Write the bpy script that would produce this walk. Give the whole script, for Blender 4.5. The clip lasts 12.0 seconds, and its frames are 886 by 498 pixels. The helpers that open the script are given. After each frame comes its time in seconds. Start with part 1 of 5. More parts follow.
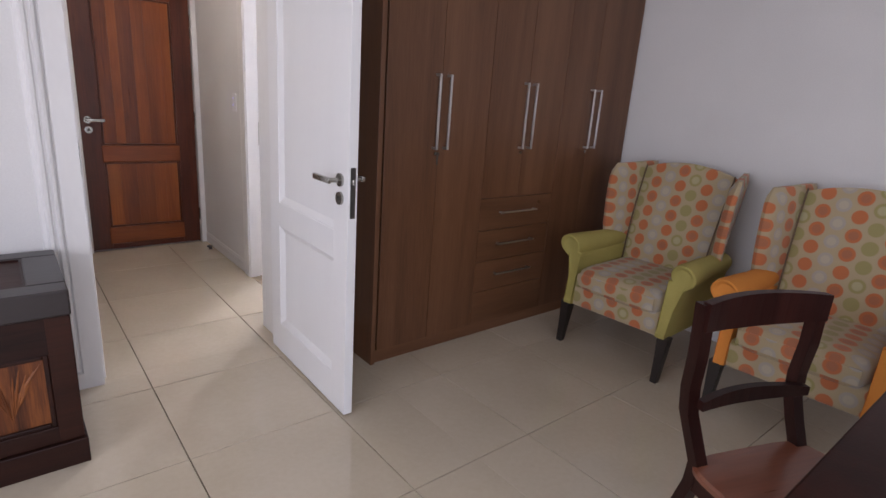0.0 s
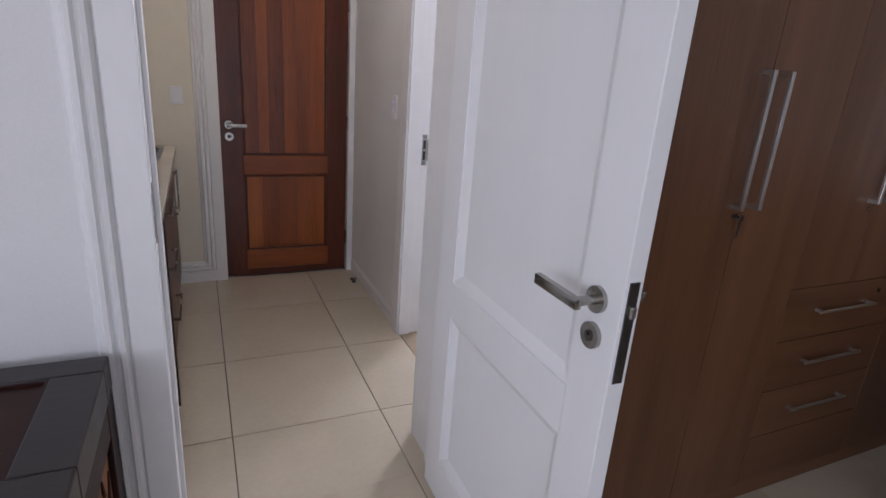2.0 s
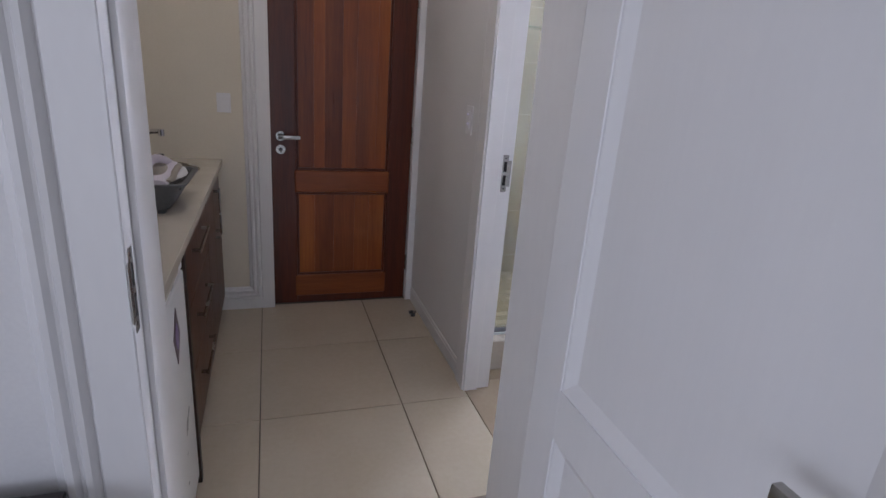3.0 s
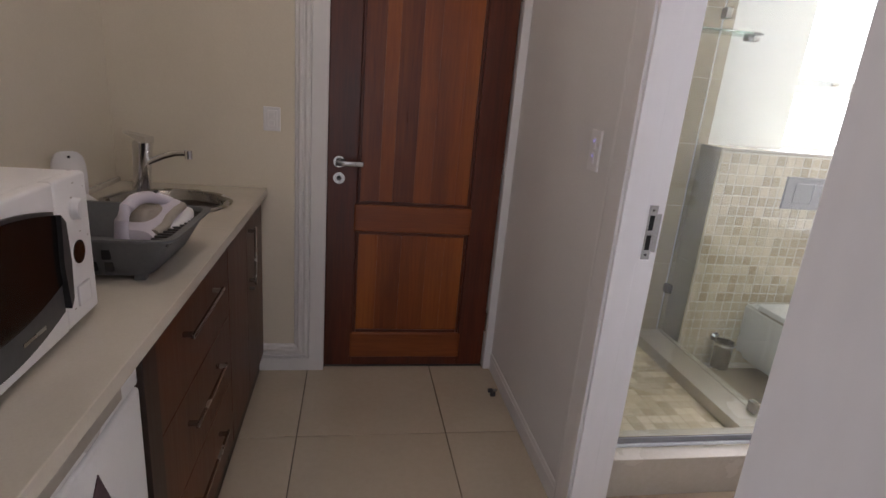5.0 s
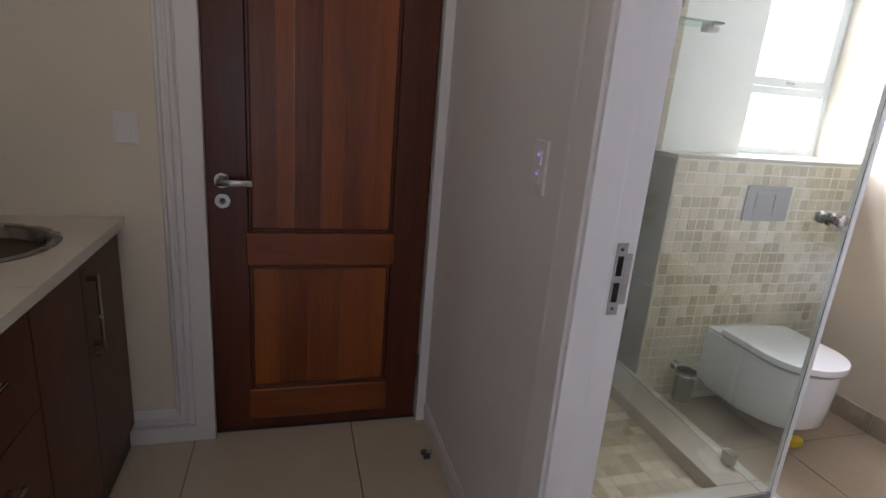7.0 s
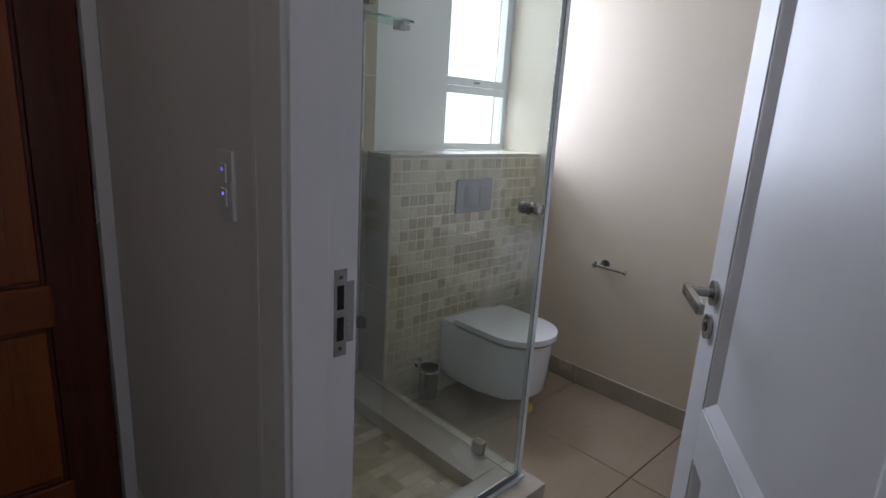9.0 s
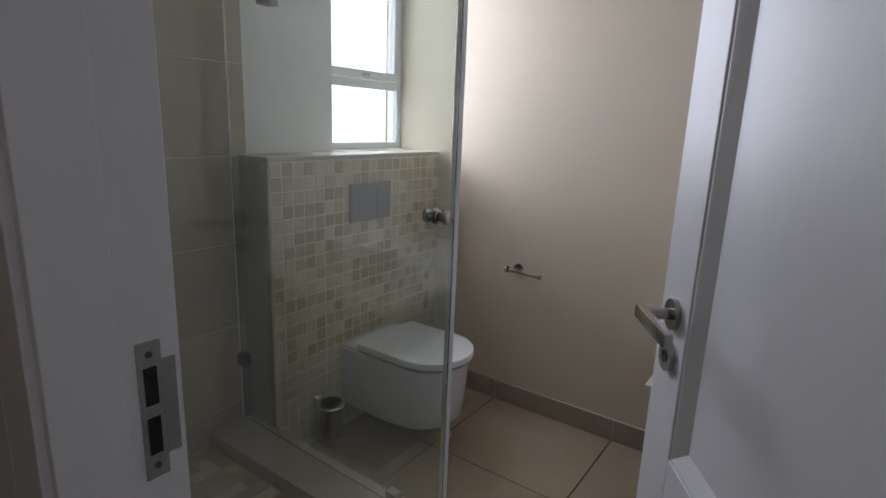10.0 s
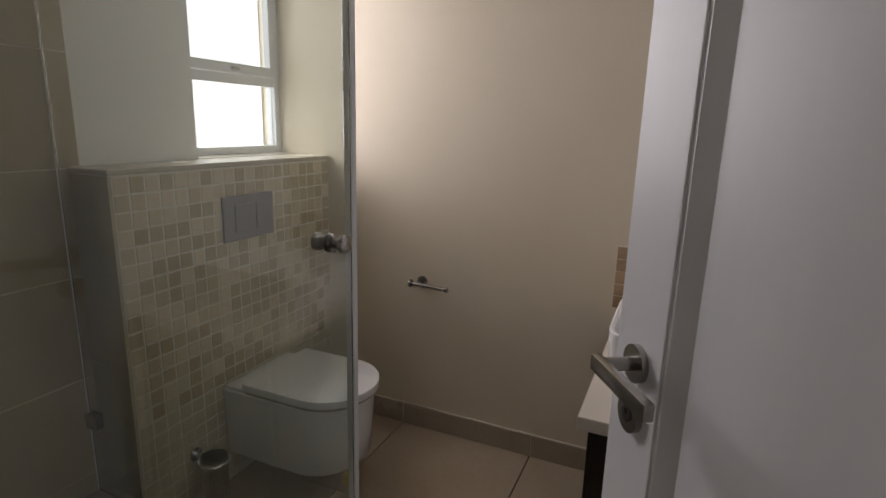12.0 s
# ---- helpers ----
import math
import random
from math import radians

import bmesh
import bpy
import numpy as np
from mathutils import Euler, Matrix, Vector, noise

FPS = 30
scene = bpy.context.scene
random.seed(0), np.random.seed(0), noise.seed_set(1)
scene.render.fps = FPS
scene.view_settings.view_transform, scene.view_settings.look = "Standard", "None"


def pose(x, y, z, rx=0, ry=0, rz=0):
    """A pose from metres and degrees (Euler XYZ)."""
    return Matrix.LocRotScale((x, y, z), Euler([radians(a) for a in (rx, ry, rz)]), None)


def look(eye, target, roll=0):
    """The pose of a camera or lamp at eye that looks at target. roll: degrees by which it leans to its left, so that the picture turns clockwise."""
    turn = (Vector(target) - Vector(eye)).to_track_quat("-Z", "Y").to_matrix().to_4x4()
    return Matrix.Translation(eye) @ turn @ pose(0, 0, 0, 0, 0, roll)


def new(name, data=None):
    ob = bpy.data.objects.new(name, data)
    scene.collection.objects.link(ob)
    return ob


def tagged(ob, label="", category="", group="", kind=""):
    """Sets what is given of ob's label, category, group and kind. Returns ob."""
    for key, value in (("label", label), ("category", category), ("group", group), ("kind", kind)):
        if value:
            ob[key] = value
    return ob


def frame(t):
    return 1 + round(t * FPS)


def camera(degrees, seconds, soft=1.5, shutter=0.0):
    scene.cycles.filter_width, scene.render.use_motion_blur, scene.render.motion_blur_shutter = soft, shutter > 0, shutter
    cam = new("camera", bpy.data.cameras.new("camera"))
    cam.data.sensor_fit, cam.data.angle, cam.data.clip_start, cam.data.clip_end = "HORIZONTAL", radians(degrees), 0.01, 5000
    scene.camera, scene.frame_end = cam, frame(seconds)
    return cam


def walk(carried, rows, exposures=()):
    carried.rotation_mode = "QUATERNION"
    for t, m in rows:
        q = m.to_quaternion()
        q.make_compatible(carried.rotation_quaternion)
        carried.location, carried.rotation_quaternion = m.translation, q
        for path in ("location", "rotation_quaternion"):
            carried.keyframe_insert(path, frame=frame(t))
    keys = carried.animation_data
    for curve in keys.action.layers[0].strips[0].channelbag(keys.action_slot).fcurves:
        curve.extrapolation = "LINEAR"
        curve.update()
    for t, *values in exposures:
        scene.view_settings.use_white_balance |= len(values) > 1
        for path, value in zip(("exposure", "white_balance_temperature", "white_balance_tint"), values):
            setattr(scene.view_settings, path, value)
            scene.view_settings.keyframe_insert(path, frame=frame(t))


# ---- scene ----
cam = camera(78.7, 12.0)
PATH = [
    (0, (0.003, -0.071, 1.375), (1.241, 1.403, 0.829), 4.1),
    (0.5, (0.107, 0.21, 1.378), (1.292, 1.724, 0.825), 4.2),
    (1, (0.173, 0.509, 1.381), (1.238, 2.105, 0.814), 4.6),
    (1.5, (0.248, 0.791, 1.393), (1.193, 2.452, 0.812), 4.8),
    (2, (0.376, 1.086, 1.402), (1.177, 2.815, 0.794), 4.2),
    (2.4, (0.417, 1.313, 1.406), (1.124, 3.08, 0.794), 4.2),
    (2.8, (0.464, 1.51, 1.418), (1.098, 3.303, 0.801), 4.4),
    (3.2, (0.515, 1.701, 1.413), (1.086, 3.516, 0.798), 4.2),
    (4.8, (0.585, 2.267, 1.373), (0.931, 4.153, 0.798), 5.0),
    (5, (0.609, 2.335, 1.378), (0.949, 4.219, 0.802), 4.9),
    (5.5, (0.63, 2.471, 1.365), (0.979, 4.359, 0.802), 5.0),
    (6, (0.665, 2.588, 1.373), (1.022, 4.473, 0.809), 4.9),
    (6.5, (0.717, 2.675, 1.371), (1.136, 4.548, 0.81), 4.9),
    (6.7, (0.745, 2.713, 1.374), (1.2, 4.579, 0.815), 4.8),
    (8.5, (0.921, 2.914, 1.35), (2.112, 4.445, 0.862), 4.0),
    (9, (0.945, 2.945, 1.369), (2.305, 4.332, 0.894), 3.5),
    (9.5, (1.042, 3.048, 1.344), (2.564, 4.262, 0.887), 2.9),
    (10, (1.182, 3.138, 1.341), (2.774, 4.261, 0.889), 2.2),
    (10.5, (1.305, 3.222, 1.349), (2.947, 4.272, 0.897), 2.1),
    (11, (1.363, 3.262, 1.345), (3.068, 4.204, 0.896), 1.8),
    (11.5, (1.382, 3.275, 1.35), (3.135, 4.128, 0.9), 1.7),
    (12, (1.377, 3.283, 1.352), (3.162, 4.067, 0.903), 1.6),
]
walk(cam, [(t, look(eye, target, roll)) for t, eye, target, roll in PATH],
     exposures=[(0, 0.13, 6580, 20), (1.5, -0.05, 6380, 19), (3, -0.6, 6000, 18), (5.0, -0.55, 6700, 21), (5.6, -0.74, 6650, 21), (6.5, -0.8, 6600, 20), (8.5, -1.98, 5980, 16), (9.5, -2.36, 6250, 16), (10.5, -2.62, 6650, 17), (12, -2.75, 7500, 20)])

# ---- world, sun, large lights ----
world = bpy.data.worlds.new("daylight")
scene.world = world
world.use_nodes = True
wn = world.node_tree.nodes
sky = wn.new("ShaderNodeTexSky")
sky.sky_type, sky.sun_disc, sky.sun_elevation, sky.sun_rotation = "NISHITA", False, radians(50), radians(90)
world.node_tree.links.new(sky.outputs["Color"], wn["Background"].inputs["Color"])
wn["Background"].inputs["Strength"].default_value = 0.12

sun_data = bpy.data.lights.new("sun", "SUN")
sun_data.energy, sun_data.angle, sun_data.color = 3.0, radians(0.5), (1.0, 0.95, 0.88)
sun = new("sun", sun_data)
sun.matrix_world = pose(0, 0, 8, 0, 40, 0)


def window_light(name, m, width, height, watts, colour):
    """The sky's light at a window's opening."""
    data = bpy.data.lights.new(name, "AREA")
    data.shape, data.size, data.size_y, data.energy, data.color = "RECTANGLE", width, height, watts, colour
    ob = new(name, data)
    ob.matrix_world = m
    return ob


window_light("bedroom_south_daylight", look((-0.7, -2.72, 1.2), (-0.7, 0, 1.1)), 2.8, 2.0, 54, (0.86, 0.91, 1.0))
window_light("bedroom_west_daylight", look((-2.52, 0.1, 1.5), (0, 0.1, 1.3)), 2.0, 1.2, 45, (0.86, 0.91, 1.0))
window_light("bathroom_daylight", look((3.135, 5.10, 1.71), (3.135, 3, 1.71)), 0.50, 0.95, 150, (0.82, 0.88, 1.0))


# ---- materials ----
def nodes_of(name):
    m = bpy.data.materials.new(name)
    m.use_nodes = True
    t = m.node_tree
    return m, t, t.nodes["Principled BSDF"]


def surface(name, low, high, rough=0.5, metal=0.0, scale=6.0, fine=60.0, bump=0.05, stretch=(1, 1, 1), rough_var=0.1, coat=0.0, per_piece=0.0, spec=0.5):
    """A surface whose colour runs between two tones at a large and a fine scale, with fine relief."""
    m, t, p = nodes_of(name)
    L = t.links.new
    co = t.nodes.new("ShaderNodeTexCoord")
    mp = t.nodes.new("ShaderNodeMapping")
    mp.inputs["Scale"].default_value = stretch
    info = t.nodes.new("ShaderNodeObjectInfo")
    shift = t.nodes.new("ShaderNodeVectorMath")
    shift.operation = "ADD"
    if per_piece:
        spread = t.nodes.new("ShaderNodeVectorMath")
        spread.operation = "SCALE"
        spread.inputs[0].default_value = (37.0, 53.0, 71.0)
        L(info.outputs["Random"], spread.inputs["Scale"])
        L(spread.outputs[0], shift.inputs[1])
    L(co.outputs["Object"], shift.inputs[0])
    L(shift.outputs[0], mp.inputs["Vector"])
    big, small = t.nodes.new("ShaderNodeTexNoise"), t.nodes.new("ShaderNodeTexNoise")
    big.inputs["Scale"].default_value, big.inputs["Detail"].default_value = scale, 5
    small.inputs["Scale"].default_value, small.inputs["Detail"].default_value = fine, 4
    L(mp.outputs[0], big.inputs["Vector"])
    L(mp.outputs[0], small.inputs["Vector"])
    mix = t.nodes.new("ShaderNodeMath")
    mix.operation = "MULTIPLY_ADD"
    mix.inputs[1].default_value = 0.35
    L(small.outputs["Fac"], mix.inputs[0])
    sub = t.nodes.new("ShaderNodeMath")
    sub.operation = "MULTIPLY_ADD"
    sub.inputs[1].default_value, sub.inputs[2].default_value = 0.65, 0.0
    L(big.outputs["Fac"], sub.inputs[0])
    L(sub.outputs[0], mix.inputs[2])
    fac = mix.outputs[0]
    if per_piece:
        off = t.nodes.new("ShaderNodeMath")
        off.operation = "MULTIPLY_ADD"
        off.inputs[1].default_value = per_piece
        L(info.outputs["Random"], off.inputs[0])
        base = t.nodes.new("ShaderNodeMath")
        base.operation = "SUBTRACT"
        base.inputs[1].default_value = per_piece / 2
        L(fac, base.inputs[0])
        L(base.outputs[0], off.inputs[2])
        fac = off.outputs[0]
    ramp = t.nodes.new("ShaderNodeValToRGB")
    ramp.color_ramp.elements[0].position, ramp.color_ramp.elements[1].position = 0.3, 0.7
    ramp.color_ramp.elements[0].color, ramp.color_ramp.elements[1].color = (*low, 1), (*high, 1)
    L(fac, ramp.inputs["Fac"])
    L(ramp.outputs["Color"], p.inputs["Base Color"])
    rr = t.nodes.new("ShaderNodeMapRange")
    rr.inputs["To Min"].default_value, rr.inputs["To Max"].default_value = max(0.02, rough - rough_var), min(1, rough + rough_var)
    L(big.outputs["Fac"], rr.inputs["Value"])
    L(rr.outputs[0], p.inputs["Roughness"])
    p.inputs["Metallic"].default_value = metal
    p.inputs["Specular IOR Level"].default_value = spec
    p.inputs["Coat Weight"].default_value = coat
    p.inputs["Coat Roughness"].default_value = 0.15
    if bump:
        b = t.nodes.new("ShaderNodeBump")
        b.inputs["Strength"].default_value, b.inputs["Distance"].default_value = bump, 0.01
        L(small.outputs["Fac"], b.inputs["Height"])
        L(b.outputs[0], p.inputs["Normal"])
    return m


def clear_glass(name, tint, rough=0.0):
    m, t, p = nodes_of(name)
    p.inputs["Base Color"].default_value = (*tint, 1)
    p.inputs["Transmission Weight"].default_value = 1.0
    p.inputs["IOR"].default_value, p.inputs["Roughness"].default_value = 1.5, rough
    return m


def filmed_glass(name, tint):
    """Glass with a dried film of soap and lime on it, uneven at two scales."""
    m = clear_glass(name, tint)
    t = m.node_tree
    L = t.links.new
    out = next(n for n in t.nodes if n.type == "OUTPUT_MATERIAL")
    pane = next(n for n in t.nodes if n.type == "BSDF_PRINCIPLED")
    film, through_film, both, mixed = (t.nodes.new(k) for k in ("ShaderNodeBsdfDiffuse", "ShaderNodeBsdfTranslucent", "ShaderNodeMixShader", "ShaderNodeMixShader"))
    film.inputs["Color"].default_value = through_film.inputs["Color"].default_value = (0.82, 0.84, 0.82, 1)
    co, noise, amount = t.nodes.new("ShaderNodeTexCoord"), t.nodes.new("ShaderNodeTexNoise"), t.nodes.new("ShaderNodeMapRange")
    noise.inputs["Scale"].default_value, noise.inputs["Detail"].default_value = 1.2, 5
    L(co.outputs["Object"], noise.inputs["Vector"])
    amount.inputs["From Min"].default_value, amount.inputs["From Max"].default_value = 0.3, 0.7
    amount.inputs["To Min"].default_value, amount.inputs["To Max"].default_value = 0.009, 0.026
    L(noise.outputs["Fac"], amount.inputs["Value"])
    L(film.outputs[0], both.inputs[1])
    L(through_film.outputs[0], both.inputs[2])
    L(amount.outputs[0], mixed.inputs["Fac"])
    L(pane.outputs[0], mixed.inputs[1])
    L(both.outputs[0], mixed.inputs[2])
    L(mixed.outputs[0], out.inputs["Surface"])
    return m


def glow(name, colour, strength):
    m, t, p = nodes_of(name)
    p.inputs["Emission Color"].default_value = (*colour, 1)
    p.inputs["Emission Strength"].default_value = strength
    return m


WALL = surface("white_wall_paint", (0.70, 0.69, 0.69), (0.78, 0.77, 0.77), 0.75, scale=2.0, fine=140, bump=0.06)
CREAM = surface("cream_wall_paint", (0.71, 0.65, 0.54), (0.78, 0.72, 0.61), 0.7, scale=2.0, fine=140, bump=0.06)
BATHWALL = surface("bathroom_cream_paint", (0.69, 0.60, 0.46), (0.75, 0.66, 0.52), 0.6, scale=2.0, fine=140, bump=0.05)
# wall white lightened to stand in for bounce and glare beside the window
BATHWHITE_LIFTED = surface("bathroom_white_paint_lifted", (0.80, 0.80, 0.78), (0.86, 0.86, 0.84), 0.6, scale=2.0, fine=140, bump=0.05)
CEIL = surface("ceiling_paint", (0.74, 0.74, 0.73), (0.8, 0.8, 0.79), 0.9, scale=2, fine=90)
TRIM = surface("white_gloss_trim", (0.74, 0.73, 0.73), (0.8, 0.79, 0.79), 0.4, scale=3, fine=40, bump=0.02, stretch=(1, 1, 0.3))
LEAF = surface("white_door_paint", (0.785, 0.785, 0.795), (0.815, 0.815, 0.825), 0.42, scale=2, fine=30, bump=0.012, stretch=(3, 3, 0.3))
TILE = surface("polished_cream_porcelain", (0.53, 0.455, 0.35), (0.60, 0.525, 0.415), 0.045, scale=3, fine=45, bump=0.0, rough_var=0.03, per_piece=0.12, spec=0.6)
# porcelain darkened in place of dimmer light on the bathroom floor
BATHTILE_DIMMED = surface("polished_beige_bathroom_porcelain_dimmed", (0.34, 0.265, 0.185), (0.40, 0.32, 0.235), 0.09, scale=3, fine=45, bump=0.0, rough_var=0.03, per_piece=0.12)
GROUT = surface("dark_grout", (0.10, 0.085, 0.07), (0.2, 0.17, 0.14), 0.9, scale=5, fine=90)
CONCRETE = surface("pale_paving", (0.3, 0.29, 0.27), (0.4, 0.39, 0.36), 0.9, scale=0.5, fine=30)
STEEL = surface("brushed_steel", (0.32, 0.305, 0.285), (0.43, 0.415, 0.39), 0.25, 1.0, scale=10, fine=120, bump=0.02)
BARSTEEL = surface("satin_bar_steel", (0.58, 0.565, 0.545), (0.68, 0.665, 0.645), 0.34, 1.0, scale=10, fine=120, bump=0.02)
CHROME = surface("chrome", (0.75, 0.75, 0.76), (0.82, 0.82, 0.83), 0.08, 1.0, scale=10, fine=60, bump=0.0, rough_var=0.03)
LOCKDARK = surface("dark_lock_steel", (0.10, 0.095, 0.09), (0.16, 0.15, 0.145), 0.4, 1.0, scale=20, fine=90)
# flat black put in for the shade inside key, latch, screw and rack holes
HOLE_SHADE = surface("black_hole_shade", (0.01, 0.01, 0.01), (0.02, 0.02, 0.02), 0.9)
ALU = surface("white_aluminium", (0.68, 0.70, 0.71), (0.75, 0.77, 0.78), 0.35, scale=5, fine=50, bump=0.01)
PANE = clear_glass("window_pane", (1, 1, 1))
SHELFGLASS = clear_glass("green_edge_glass", (0.55, 0.78, 0.70))
SHOWER = filmed_glass("filmed_shower_glass", (0.93, 0.98, 0.95))


# ---- building helpers ----
def part(name, bm, material, parent=None, label="", smooth=False):
    me = bpy.data.meshes.new(name)
    bm.to_mesh(me)
    bm.free()
    me.materials.append(material)
    if smooth:
        me.polygons.foreach_set("use_smooth", [True] * len(me.polygons))
        me.set_sharp_from_angle(angle=radians(40))
    ob = new(name, me)
    if parent:
        ob.parent = parent
    if label:
        ob["label"] = label
    return ob


def thing(name, m, label, category, group="", kind=""):
    ob = new(name)
    ob.empty_display_size = 0.1
    ob.matrix_world = m
    return tagged(ob, label, category, group, kind)


def add_box(bm, x0, y0, z0, x1, y1, z1, bevel=0.0, segments=2):
    vs = [bm.verts.new((x, y, z)) for z in (z0, z1) for y in (y0, y1) for x in (x0, x1)]
    fs = [bm.faces.new([vs[i] for i in q]) for q in ((0, 2, 3, 1), (4, 5, 7, 6), (0, 1, 5, 4), (1, 3, 7, 5), (3, 2, 6, 7), (2, 0, 4, 6))]
    if bevel:
        es = list({e for f in fs for e in f.edges})
        bmesh.ops.bevel(bm, geom=es, offset=bevel, segments=segments, affect="EDGES", profile=0.5)
    return bm


def box(x0, y0, z0, x1, y1, z1, bevel=0.0, segments=2):
    return add_box(bmesh.new(), min(x0, x1), min(y0, y1), min(z0, z1), max(x0, x1), max(y0, y1), max(z0, z1), bevel, segments)


def boxes(*list_of):
    bm = bmesh.new()
    for b in list_of:
        add_box(bm, *b)
    return bm


def add_rod(bm, a, b, r, n=16, r2=None):
    a, b = Vector(a), Vector(b)
    q = (b - a).to_track_quat("Z", "Y").to_matrix()
    r2 = r if r2 is None else r2
    ra = [bm.verts.new(a + q @ Vector((r * math.cos(2 * math.pi * i / n), r * math.sin(2 * math.pi * i / n), 0))) for i in range(n)]
    rb = [bm.verts.new(b + q @ Vector((r2 * math.cos(2 * math.pi * i / n), r2 * math.sin(2 * math.pi * i / n), 0))) for i in range(n)]
    for i in range(n):
        bm.faces.new((ra[i], ra[(i + 1) % n], rb[(i + 1) % n], rb[i]))
    bm.faces.new(ra[::-1])
    bm.faces.new(rb)
    return bm


def rod(a, b, r, n=16, r2=None):
    return add_rod(bmesh.new(), a, b, r, n, r2)


def loft(rings, cap=True, closed=False):
    """A skin over rings of points, one after another."""
    bm = bmesh.new()
    rows = [[bm.verts.new(p) for p in ring] for ring in rings]
    n = len(rows[0])
    pairs = list(zip(rows, rows[1:])) + ([(rows[-1], rows[0])] if closed else [])
    for a, b in pairs:
        for i in range(n):
            bm.faces.new((a[i], a[(i + 1) % n], b[(i + 1) % n], b[i]))
    if cap and not closed:
        bm.faces.new(rows[0][::-1])
        bm.faces.new(rows[-1])
    bmesh.ops.recalc_face_normals(bm, faces=bm.faces)
    return bm


def superellipse(cx, cy, z, a, b, power=2.0, n=32):
    pts = []
    for i in range(n):
        t = 2 * math.pi * i / n
        c, s = math.cos(t), math.sin(t)
        pts.append((cx + a * math.copysign(abs(c) ** (2 / power), c), cy + b * math.copysign(abs(s) ** (2 / power), s), z))
    return pts


def tube(points, r, n=10):
    """A bent bar along a run of points."""
    pts = [Vector(p) for p in points]
    rings = []
    for i, p in enumerate(pts):
        d = (pts[min(i + 1, len(pts) - 1)] - pts[max(i - 1, 0)]).normalized()
        up = Vector((0, 0, 1)) if abs(d.z) < 0.9 else Vector((1, 0, 0))
        u = d.cross(up).normalized()
        v = u.cross(d)
        rings.append([p + r * (math.cos(2 * math.pi * k / n) * u + math.sin(2 * math.pi * k / n) * v) for k in range(n)])
    return loft(rings)


def extrude_outline(points, axis, lo, hi):
    """A solid from an outline in the plane across axis ('x', 'y' or 'z')."""
    def at(p, h):
        return {"x": (h, p[0], p[1]), "y": (p[0], h, p[1]), "z": (p[0], p[1], h)}[axis]
    return loft([[at(p, lo) for p in points], [at(p, hi) for p in points]])


def structure(name, bm, material, label, category):
    return tagged(part(name, bm, material), label, category, kind="structure")


# ---- the large structure ----
H = 2.6
structure("wall_north", boxes((-2.6, 2.58, 0, 0.22, 2.83, H), (0.22, 2.58, 2.08, 1.125, 2.83, H), (1.125, 2.58, 0, 3.40, 2.83, H)), WALL, "white painted wall between bedroom and passage", "wall")
structure("wall_east", box(3.40, -2.95, 0, 3.60, 2.70, H), WALL, "plain off-white painted side wall", "wall")
structure("wall_bathroom_east", box(3.40, 2.701, 0, 3.60, 5.13, H), BATHWALL, "cream painted bathroom side wall", "wall")
structure("wall_south", boxes((-2.6, -2.95, 0, -2.1, -2.8, H), (-2.1, -2.95, 2.2, 0.7, -2.8, H), (0.7, -2.95, 0, 3.40, -2.8, H)), WALL, "white painted wall with a wide glazed opening", "wall")
structure("wall_west", boxes((-2.75, -2.95, 0, -2.6, -0.9, H), (-2.75, -0.9, 0, -2.6, 1.1, 0.9), (-2.75, -0.9, 2.1, -2.6, 1.1, H), (-2.75, 1.1, 0, -2.6, 2.83, H)), WALL, "white painted wall with a window", "wall")
structure("wall_passage_west", box(-0.51, 2.83, 0, -0.36, 4.98, H), CREAM, "cream painted kitchenette wall", "wall")
structure("wall_passage_end", boxes((-0.36, 4.76, 0, 0.46, 4.98, H), (0.46, 4.76, 2.08, 1.345, 4.98, H)), CREAM, "cream painted end wall of the passage", "wall")
structure("wall_bathroom", boxes((1.345, 2.83, 2.08, 1.46, 3.72, H), (1.345, 3.72, 0, 1.46, 5.12, H)), WALL, "white painted wall between passage and bathroom", "wall")
structure("wall_bathroom_north", boxes((1.46, 4.92, 0, 2.845, 5.12, H), (2.845, 4.92, 0, 3.40, 5.12, 1.19), (2.845, 4.92, 2.2, 3.40, 5.12, H)), BATHWHITE_LIFTED, "white painted outside wall with a narrow window", "wall")
structure("ceiling", boxes((-2.75, -2.95, H, 3.60, 2.83, H + 0.1), (-0.51, 2.83, H, 3.60, 5.12, H + 0.1)), CEIL, "plain white ceiling", "ceiling")
structure("floor", boxes((-2.75, -2.95, -0.12, 3.60, 2.83, -0.012), (-0.51, 2.83, -0.12, 3.60, 5.12, -0.012)), GROUT, "floor of polished cream tiles with thin dark joints", "floor")
structure("ground", box(-400, -400, -0.5, 400, 400, -0.3), CONCRETE, "pale paved ground outside", "ground")


